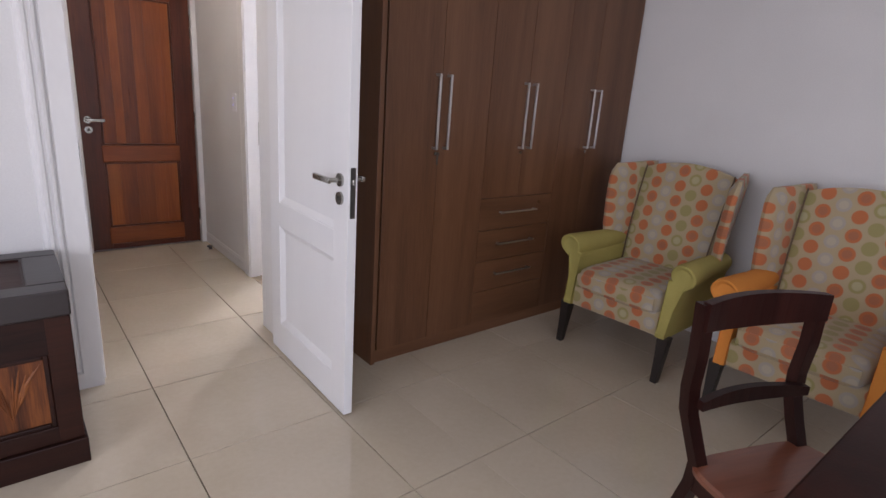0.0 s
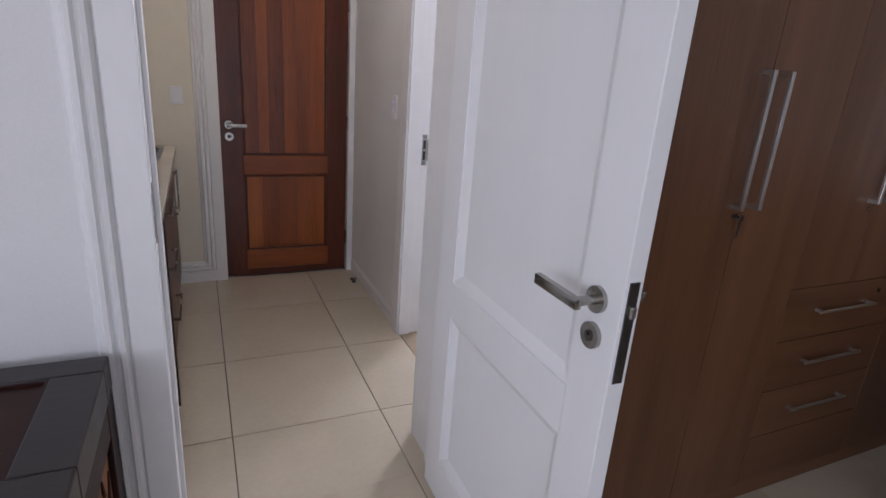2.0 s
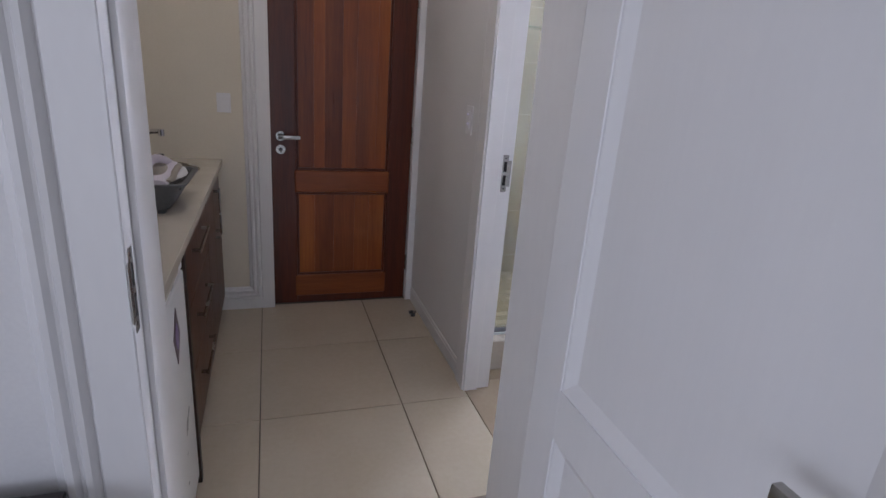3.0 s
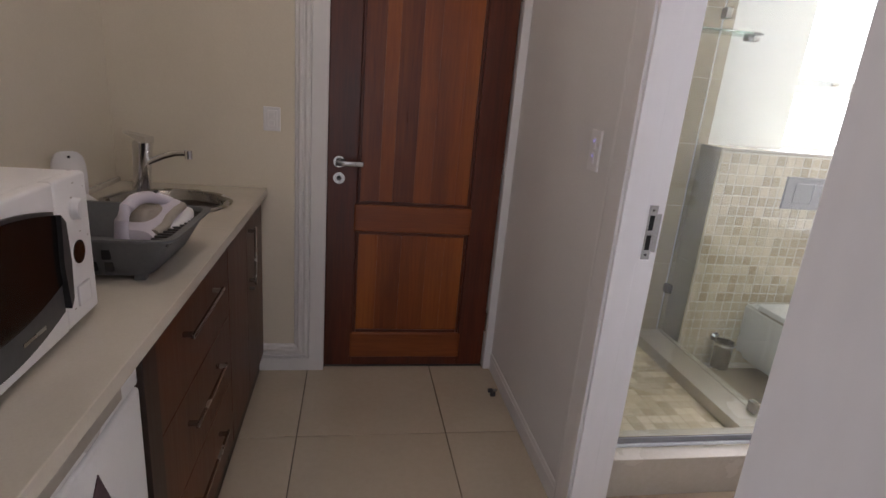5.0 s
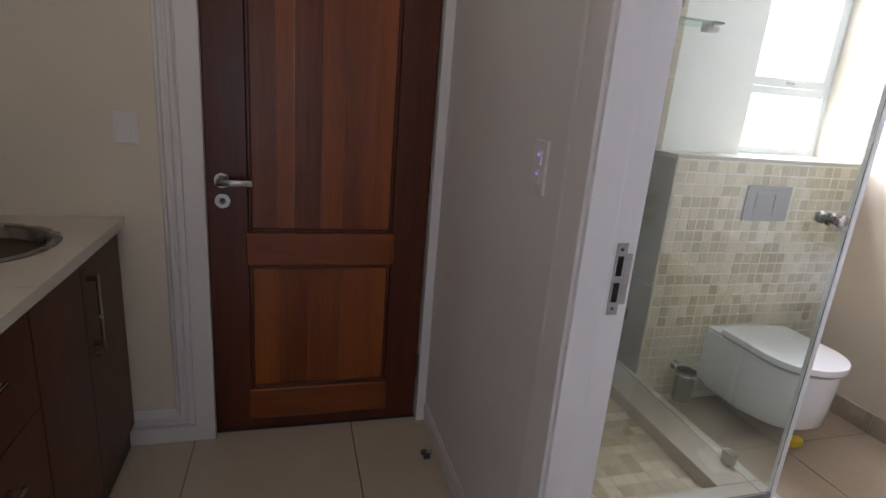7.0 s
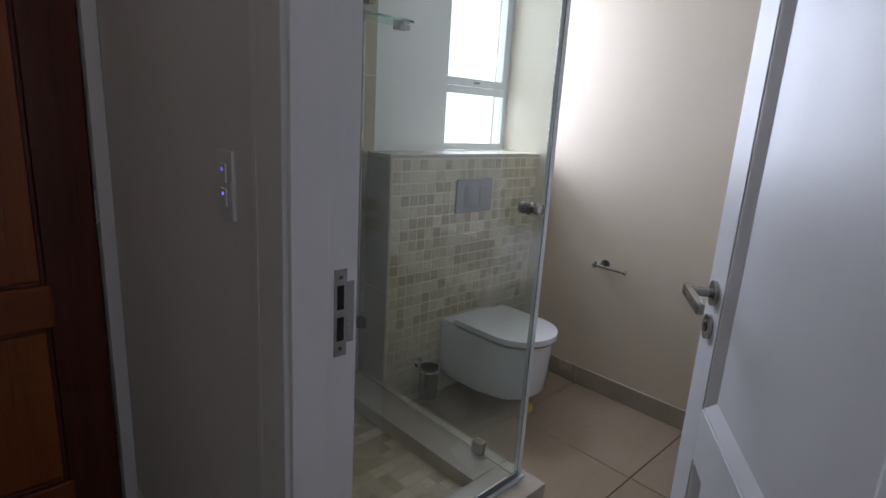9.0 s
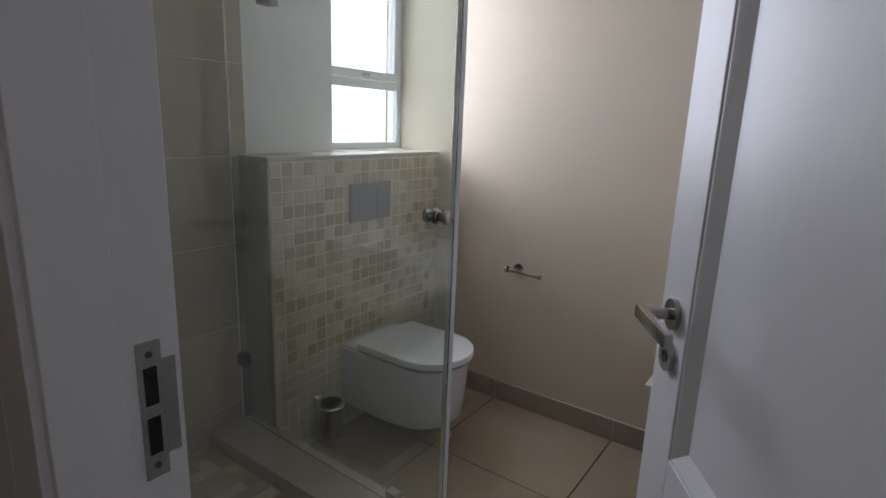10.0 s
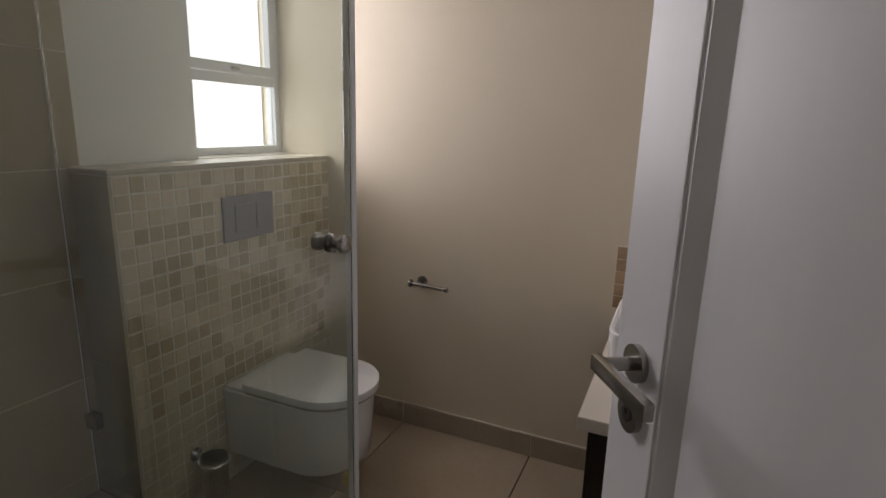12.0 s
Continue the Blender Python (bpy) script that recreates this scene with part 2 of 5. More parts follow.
# ---- more materials ----
def wood(name, dark, mid, light, rough=0.35, ring=9.0, axis="Z", per_piece=0.5, coat=0.0, contrast=1.0, spec=0.5):
    """Wood with a long grain along one axis, streaked at two scales."""
    m, t, p = nodes_of(name)
    L = t.links.new
    co, mp = t.nodes.new("ShaderNodeTexCoord"), t.nodes.new("ShaderNodeMapping")
    info = t.nodes.new("ShaderNodeObjectInfo")
    spread, shift = t.nodes.new("ShaderNodeVectorMath"), t.nodes.new("ShaderNodeVectorMath")
    spread.operation, shift.operation = "SCALE", "ADD"
    spread.inputs[0].default_value = (31.0, 47.0, 13.0)
    L(info.outputs["Random"], spread.inputs["Scale"])
    L(co.outputs["Object"], shift.inputs[0])
    L(spread.outputs[0], shift.inputs[1])
    mp.inputs["Scale"].default_value = {"X": (0.06, 1, 1), "Y": (1, 0.06, 1), "Z": (1, 1, 0.06)}[axis]
    L(shift.outputs[0], mp.inputs["Vector"])
    broad, fine = t.nodes.new("ShaderNodeTexNoise"), t.nodes.new("ShaderNodeTexNoise")
    broad.inputs["Scale"].default_value, broad.inputs["Detail"].default_value, broad.inputs["Distortion"].default_value = ring, 3, 0.6
    fine.inputs["Scale"].default_value, fine.inputs["Detail"].default_value = ring * 14, 6
    L(mp.outputs[0], broad.inputs["Vector"])
    L(mp.outputs[0], fine.inputs["Vector"])
    a, b, c = (t.nodes.new("ShaderNodeMath") for _ in range(3))
    a.operation = b.operation = c.operation = "MULTIPLY_ADD"
    a.inputs[1].default_value, a.inputs[2].default_value = 0.65 * contrast, 0.5 - 0.5 * contrast
    L(broad.outputs["Fac"], a.inputs[0])
    b.inputs[1].default_value = 0.35 * contrast
    L(fine.outputs["Fac"], b.inputs[0])
    L(a.outputs[0], b.inputs[2])
    c.inputs[1].default_value = per_piece
    L(info.outputs["Random"], c.inputs[0])
    s = t.nodes.new("ShaderNodeMath")
    s.operation = "SUBTRACT"
    s.inputs[1].default_value = per_piece / 2
    L(b.outputs[0], s.inputs[0])
    L(s.outputs[0], c.inputs[2])
    ramp = t.nodes.new("ShaderNodeValToRGB")
    e = ramp.color_ramp.elements
    e[0].position, e[0].color = 0.28, (*dark, 1)
    e[1].position, e[1].color = 0.75, (*light, 1)
    k = e.new(0.5)
    k.color = (*mid, 1)
    L(c.outputs[0], ramp.inputs["Fac"])
    L(ramp.outputs["Color"], p.inputs["Base Color"])
    rr = t.nodes.new("ShaderNodeMapRange")
    rr.inputs["To Min"].default_value, rr.inputs["To Max"].default_value = rough - 0.08, rough + 0.12
    L(fine.outputs["Fac"], rr.inputs["Value"])
    L(rr.outputs[0], p.inputs["Roughness"])
    p.inputs["Coat Weight"].default_value = coat
    p.inputs["Specular IOR Level"].default_value = spec
    p.inputs["Coat Roughness"].default_value = 0.2
    bp = t.nodes.new("ShaderNodeBump")
    bp.inputs["Strength"].default_value, bp.inputs["Distance"].default_value = 0.08, 0.004
    L(fine.outputs["Fac"], bp.inputs["Height"])
    L(bp.outputs[0], p.inputs["Normal"])
    return m


def spotted(name, u_axis, v_axis):
    """Cream upholstery with columns of orange, olive and grey discs and rings."""
    m, t, p = nodes_of(name)
    L = t.links.new

    def math_node(op, a, b=None, c=None):
        n = t.nodes.new("ShaderNodeMath")
        n.operation = op
        for i, v in enumerate((a, b, c)):
            if v is None:
                continue
            if isinstance(v, (int, float)):
                n.inputs[i].default_value = v
            else:
                L(v, n.inputs[i])
        return n.outputs[0]

    co, sep = t.nodes.new("ShaderNodeTexCoord"), t.nodes.new("ShaderNodeSeparateXYZ")
    L(co.outputs["Object"], sep.inputs[0])
    u = math_node("MULTIPLY", math_node("ADD", sep.outputs[u_axis], 10.03), 1 / 0.077)
    col = math_node("FLOOR", u)
    odd = math_node("MODULO", col, 2.0)
    v = math_node("ADD", math_node("MULTIPLY", math_node("ADD", sep.outputs[v_axis], 10.0), 1 / 0.088), math_node("MULTIPLY", odd, 0.5))
    row = math_node("FLOOR", v)
    du = math_node("MULTIPLY", math_node("SUBTRACT", math_node("SUBTRACT", u, col), 0.5), 0.077)
    dv = math_node("MULTIPLY", math_node("SUBTRACT", math_node("SUBTRACT", v, row), 0.5), 0.088)
    d = math_node("SQRT", math_node("ADD", math_node("MULTIPLY", du, du), math_node("MULTIPLY", dv, dv)))
    cell = t.nodes.new("ShaderNodeCombineXYZ")
    L(col, cell.inputs[0])
    L(row, cell.inputs[1])
    rnd = t.nodes.new("ShaderNodeTexWhiteNoise")
    rnd.noise_dimensions = "2D"
    L(cell.outputs[0], rnd.inputs["Vector"])
    radius = math_node("MULTIPLY_ADD", rnd.outputs["Value"], 0.003, 0.0315)
    disc = math_node("MINIMUM", math_node("MAXIMUM", math_node("MULTIPLY_ADD", math_node("SUBTRACT", radius, d), 180.0, 0.5), 0.0), 0.93)
    inner = math_node("MINIMUM", math_node("MAXIMUM", math_node("MULTIPLY_ADD", math_node("SUBTRACT", math_node("MULTIPLY", radius, 0.6), d), 150.0, 0.5), 0.0), 0.85)
    kind = math_node("MODULO", col, 4.0)
    is_grey = math_node("COMPARE", kind, 3.0, 0.1)
    is_olive = math_node("COMPARE", kind, 1.0, 0.1)

    def mix(fac, a, b):
        n = t.nodes.new("ShaderNodeMix")
        n.data_type = "RGBA"
        L(fac, n.inputs[0])
        for i, v in ((6, a), (7, b)):
            if isinstance(v, tuple):
                n.inputs[i].default_value = (*v, 1)
            else:
                L(v, n.inputs[i])
        return n.outputs[2]

    cream = (0.46, 0.365, 0.222)
    tone = mix(is_olive, (0.49, 0.135, 0.045), (0.31, 0.27, 0.105))
    tone = mix(is_grey, tone, (0.38, 0.34, 0.30))
    ringed = math_node("MULTIPLY", inner, math_node("MAXIMUM", is_grey, math_node("GREATER_THAN", rnd.outputs["Value"], 0.5)))
    centre = mix(is_grey, mix(is_olive, (0.36, 0.125, 0.062), (0.43, 0.38, 0.23)), (0.46, 0.40, 0.31))
    tone = mix(ringed, tone, centre)
    weave = t.nodes.new("ShaderNodeTexNoise")
    weave.inputs["Scale"].default_value, weave.inputs["Detail"].default_value = 320, 3
    L(co.outputs["Object"], weave.inputs["Vector"])
    soil = t.nodes.new("ShaderNodeTexNoise")
    soil.inputs["Scale"].default_value = 5
    L(co.outputs["Object"], soil.inputs["Vector"])
    base = mix(disc, mix(soil.outputs["Fac"], cream, (0.39, 0.305, 0.19)), tone)
    L(base, p.inputs["Base Color"])
    p.inputs["Roughness"].default_value = 0.9
    p.inputs["Sheen Weight"].default_value = 0.2
    b = t.nodes.new("ShaderNodeBump")
    b.inputs["Strength"].default_value, b.inputs["Distance"].default_value = 0.3, 0.003
    L(weave.outputs["Fac"], b.inputs["Height"])
    L(b.outputs[0], p.inputs["Normal"])
    return m


LAMINATE = wood("walnut_laminate", (0.101, 0.042, 0.019), (0.143, 0.062, 0.029), (0.185, 0.084, 0.041), 0.36, 9.0, "Z", 0.16, contrast=1.3)
LAMINATE_H = wood("walnut_laminate_across", (0.101, 0.042, 0.019), (0.143, 0.062, 0.029), (0.185, 0.084, 0.041), 0.36, 9.0, "X", 0.16, contrast=1.3)
KITCHEN = wood("kitchen_walnut_laminate", (0.062, 0.020, 0.009), (0.092, 0.031, 0.014), (0.125, 0.044, 0.020), 0.36, 7.0, "Z", 0.1, contrast=0.8, spec=0.35)
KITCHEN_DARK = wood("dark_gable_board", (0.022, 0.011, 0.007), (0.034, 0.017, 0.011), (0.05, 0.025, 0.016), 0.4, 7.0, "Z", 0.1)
HARDWOOD = wood("varnished_red_hardwood", (0.10, 0.021, 0.006), (0.215, 0.051, 0.010), (0.34, 0.098, 0.016), 0.3, 8.0, "Z", 0.32, coat=0.1, contrast=0.8, spec=0.35)
HARD_H = wood("varnished_red_hardwood_rail", (0.13, 0.029, 0.009), (0.20, 0.049, 0.012), (0.29, 0.083, 0.018), 0.3, 8.0, "X", 0.2, coat=0.1, spec=0.35)
HARD_DARK = wood("varnished_dark_stile", (0.055, 0.012, 0.006), (0.095, 0.021, 0.009), (0.15, 0.037, 0.013), 0.3, 8.0, "Z", 0.2, coat=0.1, spec=0.35)
MAHOGANY = wood("dark_mahogany", (0.014, 0.0042, 0.0035), (0.024, 0.007, 0.0055), (0.040, 0.011, 0.008), 0.36, 10.0, "Z", 0.2, spec=0.2)
SEATWOOD = wood("red_brown_seat_wood", (0.12, 0.035, 0.02), (0.19, 0.058, 0.03), (0.26, 0.085, 0.045), 0.3, 8.0, "X", 0.2, coat=0.3)
KIST = wood("dark_stained_chest_wood", (0.014, 0.005, 0.004), (0.027, 0.009, 0.006), (0.048, 0.015, 0.009), 0.42, 9.0, "X", 0.2, spec=0.2)
KIST_TOP = surface("chest_dark_lid", (0.013, 0.008, 0.008), (0.024, 0.015, 0.015), 0.32, scale=5, fine=60, bump=0.04, stretch=(0.3, 1, 1))
KIST_PANEL = wood("carved_amber_panel", (0.028, 0.009, 0.006), (0.14, 0.042, 0.014), (0.34, 0.115, 0.032), 0.4, 16.0, "Z", 0.2, spec=0.3)
SPOT_YZ = spotted("spotted_upholstery_front", "Y", "Z")
SPOT_XY = spotted("spotted_upholstery_top", "Y", "X")
SPOT_XZ = spotted("spotted_upholstery_side", "X", "Z")
SEAM = surface("dark_seam_cord", (0.10, 0.065, 0.04), (0.16, 0.11, 0.07), 0.9, scale=5, fine=200)
OLIVE = surface("olive_green_velour", (0.34, 0.285, 0.075), (0.43, 0.365, 0.11), 0.85, scale=5, fine=220, bump=0.15)
ORANGE = surface("orange_velour", (0.62, 0.21, 0.03), (0.74, 0.28, 0.05), 0.85, scale=5, fine=220, bump=0.15)
# colour of the chair legs; also painted shade in the wardrobe's door gaps
DARKLEG_GAPSHADE = surface("black_brown_leg_and_gap_shade", (0.012, 0.009, 0.008), (0.025, 0.018, 0.015), 0.35)
QUARTZ = surface("pale_quartz_worktop", (0.58, 0.53, 0.45), (0.66, 0.61, 0.53), 0.22, scale=4, fine=260, bump=0.0)
WHITE_PLASTIC = surface("white_plastic", (0.76, 0.75, 0.76), (0.82, 0.81, 0.82), 0.35, scale=4, fine=60, bump=0.01)
LILAC = surface("lilac_white_plastic", (0.62, 0.58, 0.66), (0.70, 0.66, 0.73), 0.35, scale=6, fine=60, bump=0.01)
GREYBIT = surface("taupe_plastic_and_gap_shade", (0.34, 0.30, 0.255), (0.42, 0.375, 0.32), 0.45)
RACKGREY = surface("grey_plastic", (0.10, 0.105, 0.115), (0.15, 0.155, 0.165), 0.5, scale=8, fine=80)
BLACKGLASS = surface("black_glass", (0.006, 0.005, 0.005), (0.012, 0.010, 0.010), 0.12, scale=3, fine=30, bump=0.0)
DARKPLASTIC = surface("dark_grey_plastic", (0.03, 0.03, 0.032), (0.05, 0.05, 0.052), 0.4)
ENAMEL = surface("white_fridge_enamel", (0.72, 0.72, 0.72), (0.78, 0.78, 0.78), 0.3, scale=3, fine=200, bump=0.02)
SINKSTEEL = surface("dull_sink_steel", (0.24, 0.225, 0.205), (0.33, 0.31, 0.29), 0.28, 1.0, scale=10, fine=120, bump=0.02)
SATIN = surface("satin_grey_plastic", (0.20, 0.205, 0.225), (0.26, 0.265, 0.285), 0.35, 0.3, scale=5, fine=60, bump=0.01)
CERAMIC = surface("white_glazed_ceramic", (0.80, 0.80, 0.80), (0.85, 0.85, 0.85), 0.08, scale=3, fine=30, bump=0.0, rough_var=0.02)
MOSAIC = surface("travertine_mosaic", (0.42, 0.335, 0.205), (0.66, 0.57, 0.41), 0.38, scale=5, fine=110, bump=0.05, per_piece=0.56)
MOSAIC_BROWN = surface("brown_travertine_mosaic", (0.22, 0.135, 0.07), (0.44, 0.30, 0.19), 0.4, scale=14, fine=90, bump=0.08, per_piece=0.5)
MOSAIC_GROUT = surface("pale_mosaic_grout", (0.66, 0.62, 0.52), (0.73, 0.69, 0.59), 0.85, scale=8, fine=120)
FLOOR_GROUT = surface("warm_floor_grout", (0.50, 0.42, 0.29), (0.58, 0.50, 0.36), 0.8, scale=8, fine=120)
BIGTILE = surface("taupe_wall_tile", (0.42, 0.355, 0.25), (0.50, 0.43, 0.315), 0.16, scale=3, fine=60, bump=0.01, per_piece=0.1)
KERBTILE = surface("beige_kerb_tile", (0.46, 0.41, 0.33), (0.54, 0.49, 0.41), 0.25, scale=4, fine=60, bump=0.01)
SKIRTTILE = surface("beige_skirting_tile", (0.36, 0.30, 0.225), (0.43, 0.37, 0.29), 0.25, scale=4, fine=60, per_piece=0.15)
BOXEND = surface("olive_stone_tile", (0.42, 0.365, 0.235), (0.52, 0.455, 0.31), 0.4, scale=7, fine=60)
VANITYWOOD = surface("black_brown_vanity_board", (0.010, 0.007, 0.006), (0.022, 0.015, 0.012), 0.3, scale=5, fine=60, stretch=(1, 1, 0.1))
YELLOW = surface("yellow_plastic", (0.62, 0.45, 0.02), (0.72, 0.54, 0.04), 0.4)
# glow of the added, unseen globe over the passage
FILL_OPAL = glow("fill_globe_glow", (1.0, 0.93, 0.83), 25.0)
BLUE_LED = glow("blue_indicator", (0.12, 0.12, 1.0), 4.0)
PURPLE = surface("purple_print", (0.12, 0.06, 0.22), (0.30, 0.22, 0.42), 0.4, scale=30, fine=90)
PRINTDARK = surface("dark_print", (0.04, 0.02, 0.03), (0.12, 0.07, 0.09), 0.4, scale=40, fine=90)


# ---- doors, linings, mouldings ----
def lever_set(parent, at, out, along, length=0.125):
    """A round rose with a square lever, and a rose with the lock under it. at: on the leaf's face; out: away from it; along: towards the hinge."""
    at, out, along = Vector(at), Vector(out), Vector(along)
    rose = part("rose", rod(at, at + out * 0.009, 0.026, 28), STEEL, parent, smooth=True)
    lever = bmesh.new()
    add_rod(lever, at + out * 0.007, at + out * 0.052, 0.0095, 16)
    q = Matrix((along, out, Vector((0, 0, 1)))).transposed()
    bar = bmesh.new()
    add_box(bar, -0.014, -0.007, -0.011, length, 0.007, 0.011, 0.002)
    bar.transform(Matrix.Translation(at + out * 0.055) @ q.to_4x4())
    me = bpy.data.meshes.new("bar")
    bar.to_mesh(me)
    lever.from_mesh(me)
    bar.free()
    bpy.data.meshes.remove(me)
    part("lever", lever, STEEL, parent, "brushed steel lever", smooth=True)
    low = at - Vector((0, 0, 0.073))
    esc = part("lock_rose", rod(low, low + out * 0.009, 0.026, 28), STEEL, parent, smooth=True)
    hole = bmesh.new()
    add_rod(hole, low + out * 0.0085, low + out * 0.0105, 0.011, 16)
    part("keyhole", hole, LOCKDARK, esc)
    slot = bmesh.new()
    add_rod(slot, low + out * 0.0105 + Vector((0, 0, 0.004)), low + out * 0.0112 + Vector((0, 0, 0.004)), 0.0045, 10)
    part("key_slot", slot, HOLE_SHADE, esc)


def panel_leaf(name, m, label, width, height, thick=0.04, lever_z=1.03):
    """A white two-panel leaf, hinge at the origin, running along +x, y across its thickness."""
    root = thing(name, m, label, "door", kind="structure")
    t = thick / 2
    zs = (0.012, 0.17, 0.70, 0.815, height - 0.12, height)
    edge = 0.115
    stile = part("stile", box(0, -t, zs[0], edge, t, zs[5], 0.002), LEAF, root)
    part("stile", box(width - edge, -t, zs[0], width, t, zs[5], 0.002), LEAF, root)
    for a, b in ((zs[0], zs[1]), (zs[2], zs[3]), (zs[4], zs[5])):
        part("rail", box(edge, -t, a, width - edge, t, b), LEAF, root)
    for a, b in ((zs[1], zs[2]), (zs[3], zs[4])):
        bm = bmesh.new()
        # field, set back, with a sloped raised edge on both faces
        x0, x1 = edge, width - edge
        def ring(i, y):
            return [(x0 + i, y, a + i), (x1 - i, y, a + i), (x1 - i, y, b - i), (x0 + i, y, b - i)]
        rows = [ring(0.036, -t + 0.0165), ring(0.033, -t + 0.0165), ring(0.006, -t + 0.003), ring(0.0, -t + 0.003), ring(-0.001, -t + 0.0035)]
        back = [ring(-0.001, t - 0.0035), ring(0.0, t - 0.003), ring(0.006, t - 0.003), ring(0.033, t - 0.0165), ring(0.036, t - 0.0165)]
        part("panel", loft(rows + back), LEAF, root)
    for side in (-1, 1):
        lever_set(root, (width - 0.062, side * t, lever_z), (0, side, 0), (-1, 0, 0))
    lock = part("lock_plate", box(width - 0.001, -0.011, lever_z - 0.145, width + 0.002, 0.011, lever_z + 0.055, 0.0008), LOCKDARK, root, "dark steel lock face plate")
    part("latch_bolt", box(width, -0.006, lever_z - 0.012, width + 0.011, 0.006, lever_z + 0.012, 0.003), STEEL, lock)
    for z in (0.22, 1.0, height - 0.22):
        part("hinge", rod((-0.006, t, z - 0.05), (-0.006, t, z + 0.05), 0.006, 12), STEEL, root, smooth=True)
    return root


# the open bedroom door stands square to its wall; the bathroom door stands half open
panel_leaf("door_1", pose(1.07, 2.56, 0, 0, 0, -91.2), "open white two-panel door with brushed steel lever", 0.815, 2.045)
panel_leaf("door_2", pose(1.478, 2.885, 0, 0, 0, 32.8), "half-open white two-panel bathroom door with steel lever", 0.81, 2.045, thick=0.046, lever_z=1.05)


def hardwood_door(x0, x1, y, top):
    root = thing("door_3", pose(x0, y, 0), "closed varnished red hardwood front door with two panels", "door", kind="structure")
    w = x1 - x0
    s, back = 0.135, 0.042
    for a, b in ((0.0, s), (w - s, w)):
        part("stile", box(a, 0, 0.008, b, back, top, 0.003), HARD_DARK, root)
    part("bottom_rail", box(s, 0.0, 0.008, w - s, back, 0.05, 0.002), HARD_DARK, root)
    part("bottom_board", box(s - 0.012, -0.003, 0.05, w - s + 0.012, back, 0.185, 0.008), HARD_H, root, "lighter orange-brown board")
    part("lock_rail", box(s - 0.012, -0.003, 0.70, w - s + 0.012, back, 0.83, 0.008), HARD_H, root, "lighter orange-brown rail")
    part("top_rail", box(s, 0, top - 0.13, w - s, back, top, 0.003), HARD_H, root)
    rnd = random.Random(11)
    for z0, z1, n in ((0.185, 0.70, 5), (0.83, top - 0.13, 6)):
        xs = [s + (w - 2 * s) * (i + (rnd.uniform(-0.22, 0.22) if 0 < i < n else 0)) / n for i in range(n + 1)]
        for i in range(n):
            part("board", box(xs[i] + 0.0002, 0.012 + rnd.uniform(0, 0.0012), z0, xs[i + 1] - 0.0002, 0.032, z1), HARDWOOD, root)
        for a, b in ((s, s + 0.014), (w - s - 0.014, w - s)):
            part("bead", box(a, 0.004, z0, b, 0.018, z1, 0.004), HARD_DARK, root)
        for a, b in ((z0, z0 + 0.014), (z1 - 0.014, z1)):
            part("bead", box(s + 0.014, 0.004, a, w - s - 0.014, 0.018, b, 0.004), HARD_DARK, root)
    lever_set(root, (0.052, 0.0, 1.02), (0, -1, 0), (1, 0, 0), 0.105)
    part("lock_plate", box(-0.002, 0.004, 0.93, 0.001, 0.03, 1.08), LOCKDARK, root)
    for z in (0.25, 1.05, 1.8):
        part("hinge", rod((w + 0.004, -0.004, z - 0.05), (w + 0.004, -0.004, z + 0.05), 0.006, 12), STEEL, root, smooth=True)


hardwood_door(0.499, 1.300, 4.785, 2.045)

# linings of the three doorways, with stops, and their mouldings
def lining(name, label, jambs, heads, stops):
    root = thing(name, pose(0, 0, 0), label, "door frame", kind="structure")
    for kind, list_of in (("jamb", jambs), ("head", heads), ("stop", stops)):
        for b in list_of:
            part(kind, box(*b, 0.0015), TRIM, root)


lining("door_lining_bedroom", "white painted bedroom door lining with stops", ((0.22, 2.565, 0, 0.26, 2.845, 2.05), (1.10, 2.565, 0, 1.125, 2.832, 2.05)), ((0.22, 2.565, 2.05, 1.125, 2.84, 2.09),), ((0.26, 2.625, 0, 0.272, 2.66, 2.05), (1.088, 2.625, 0, 1.10, 2.66, 2.05)))
lining("door_lining_bathroom", "white painted bathroom door lining with stop", ((1.332, 2.83, 0, 1.464, 2.87, 2.05), (1.326, 3.68, 0, 1.464, 3.72, 2.05)), ((1.332, 2.83, 2.05, 1.464, 3.72, 2.09),), ((1.334, 3.668, 0, 1.40, 3.68, 2.05),))
lining("door_lining_front", "white painted front door frame", ((0.462, 4.75, 0, 0.499, 4.98, 2.052), (1.306, 4.75, 0, 1.343, 4.98, 2.052)), ((0.462, 4.75, 2.052, 1.343, 4.98, 2.09),), ((0.499, 4.83, 0, 0.512, 4.86, 2.052), (1.293, 4.83, 0, 1.306, 4.86, 2.052), (0.512, 4.83, -0.01, 1.293, 4.86, 0.006)))

PROFILE = ((0.0, 0.0), (0.0, 0.018), (0.074, 0.020), (0.081, 0.010), (0.090, 0.028), (0.100, 0.030), (0.107, 0.015), (0.113, 0.014), (0.120, 0.027), (0.131, 0.028), (0.139, 0.012), (0.150, 0.010), (0.156, 0.0))

FLAT_PROFILE = ((0.0, 0.0), (0.0, 0.014), (0.066, 0.015), (0.070, 0.009), (0.074, 0.014), (0.088, 0.014), (0.092, 0.008), (0.096, 0.011), (0.104, 0.009), (0.108, 0.0))


def moulding(name, place, z0, z1, label="white moulded architrave with beaded outer edge", foot=0.0, profile=PROFILE):
    """place(d, h): where a point d from the opening and h off the wall lies; foot is the slope of a mitre into the skirting."""
    rings = [[(*place(d, h), z0 + d * foot) for d, h in profile], [(*place(d, h), z1) for d, h in profile]]
    return structure(name, loft(rings), TRIM, label, "door trim")


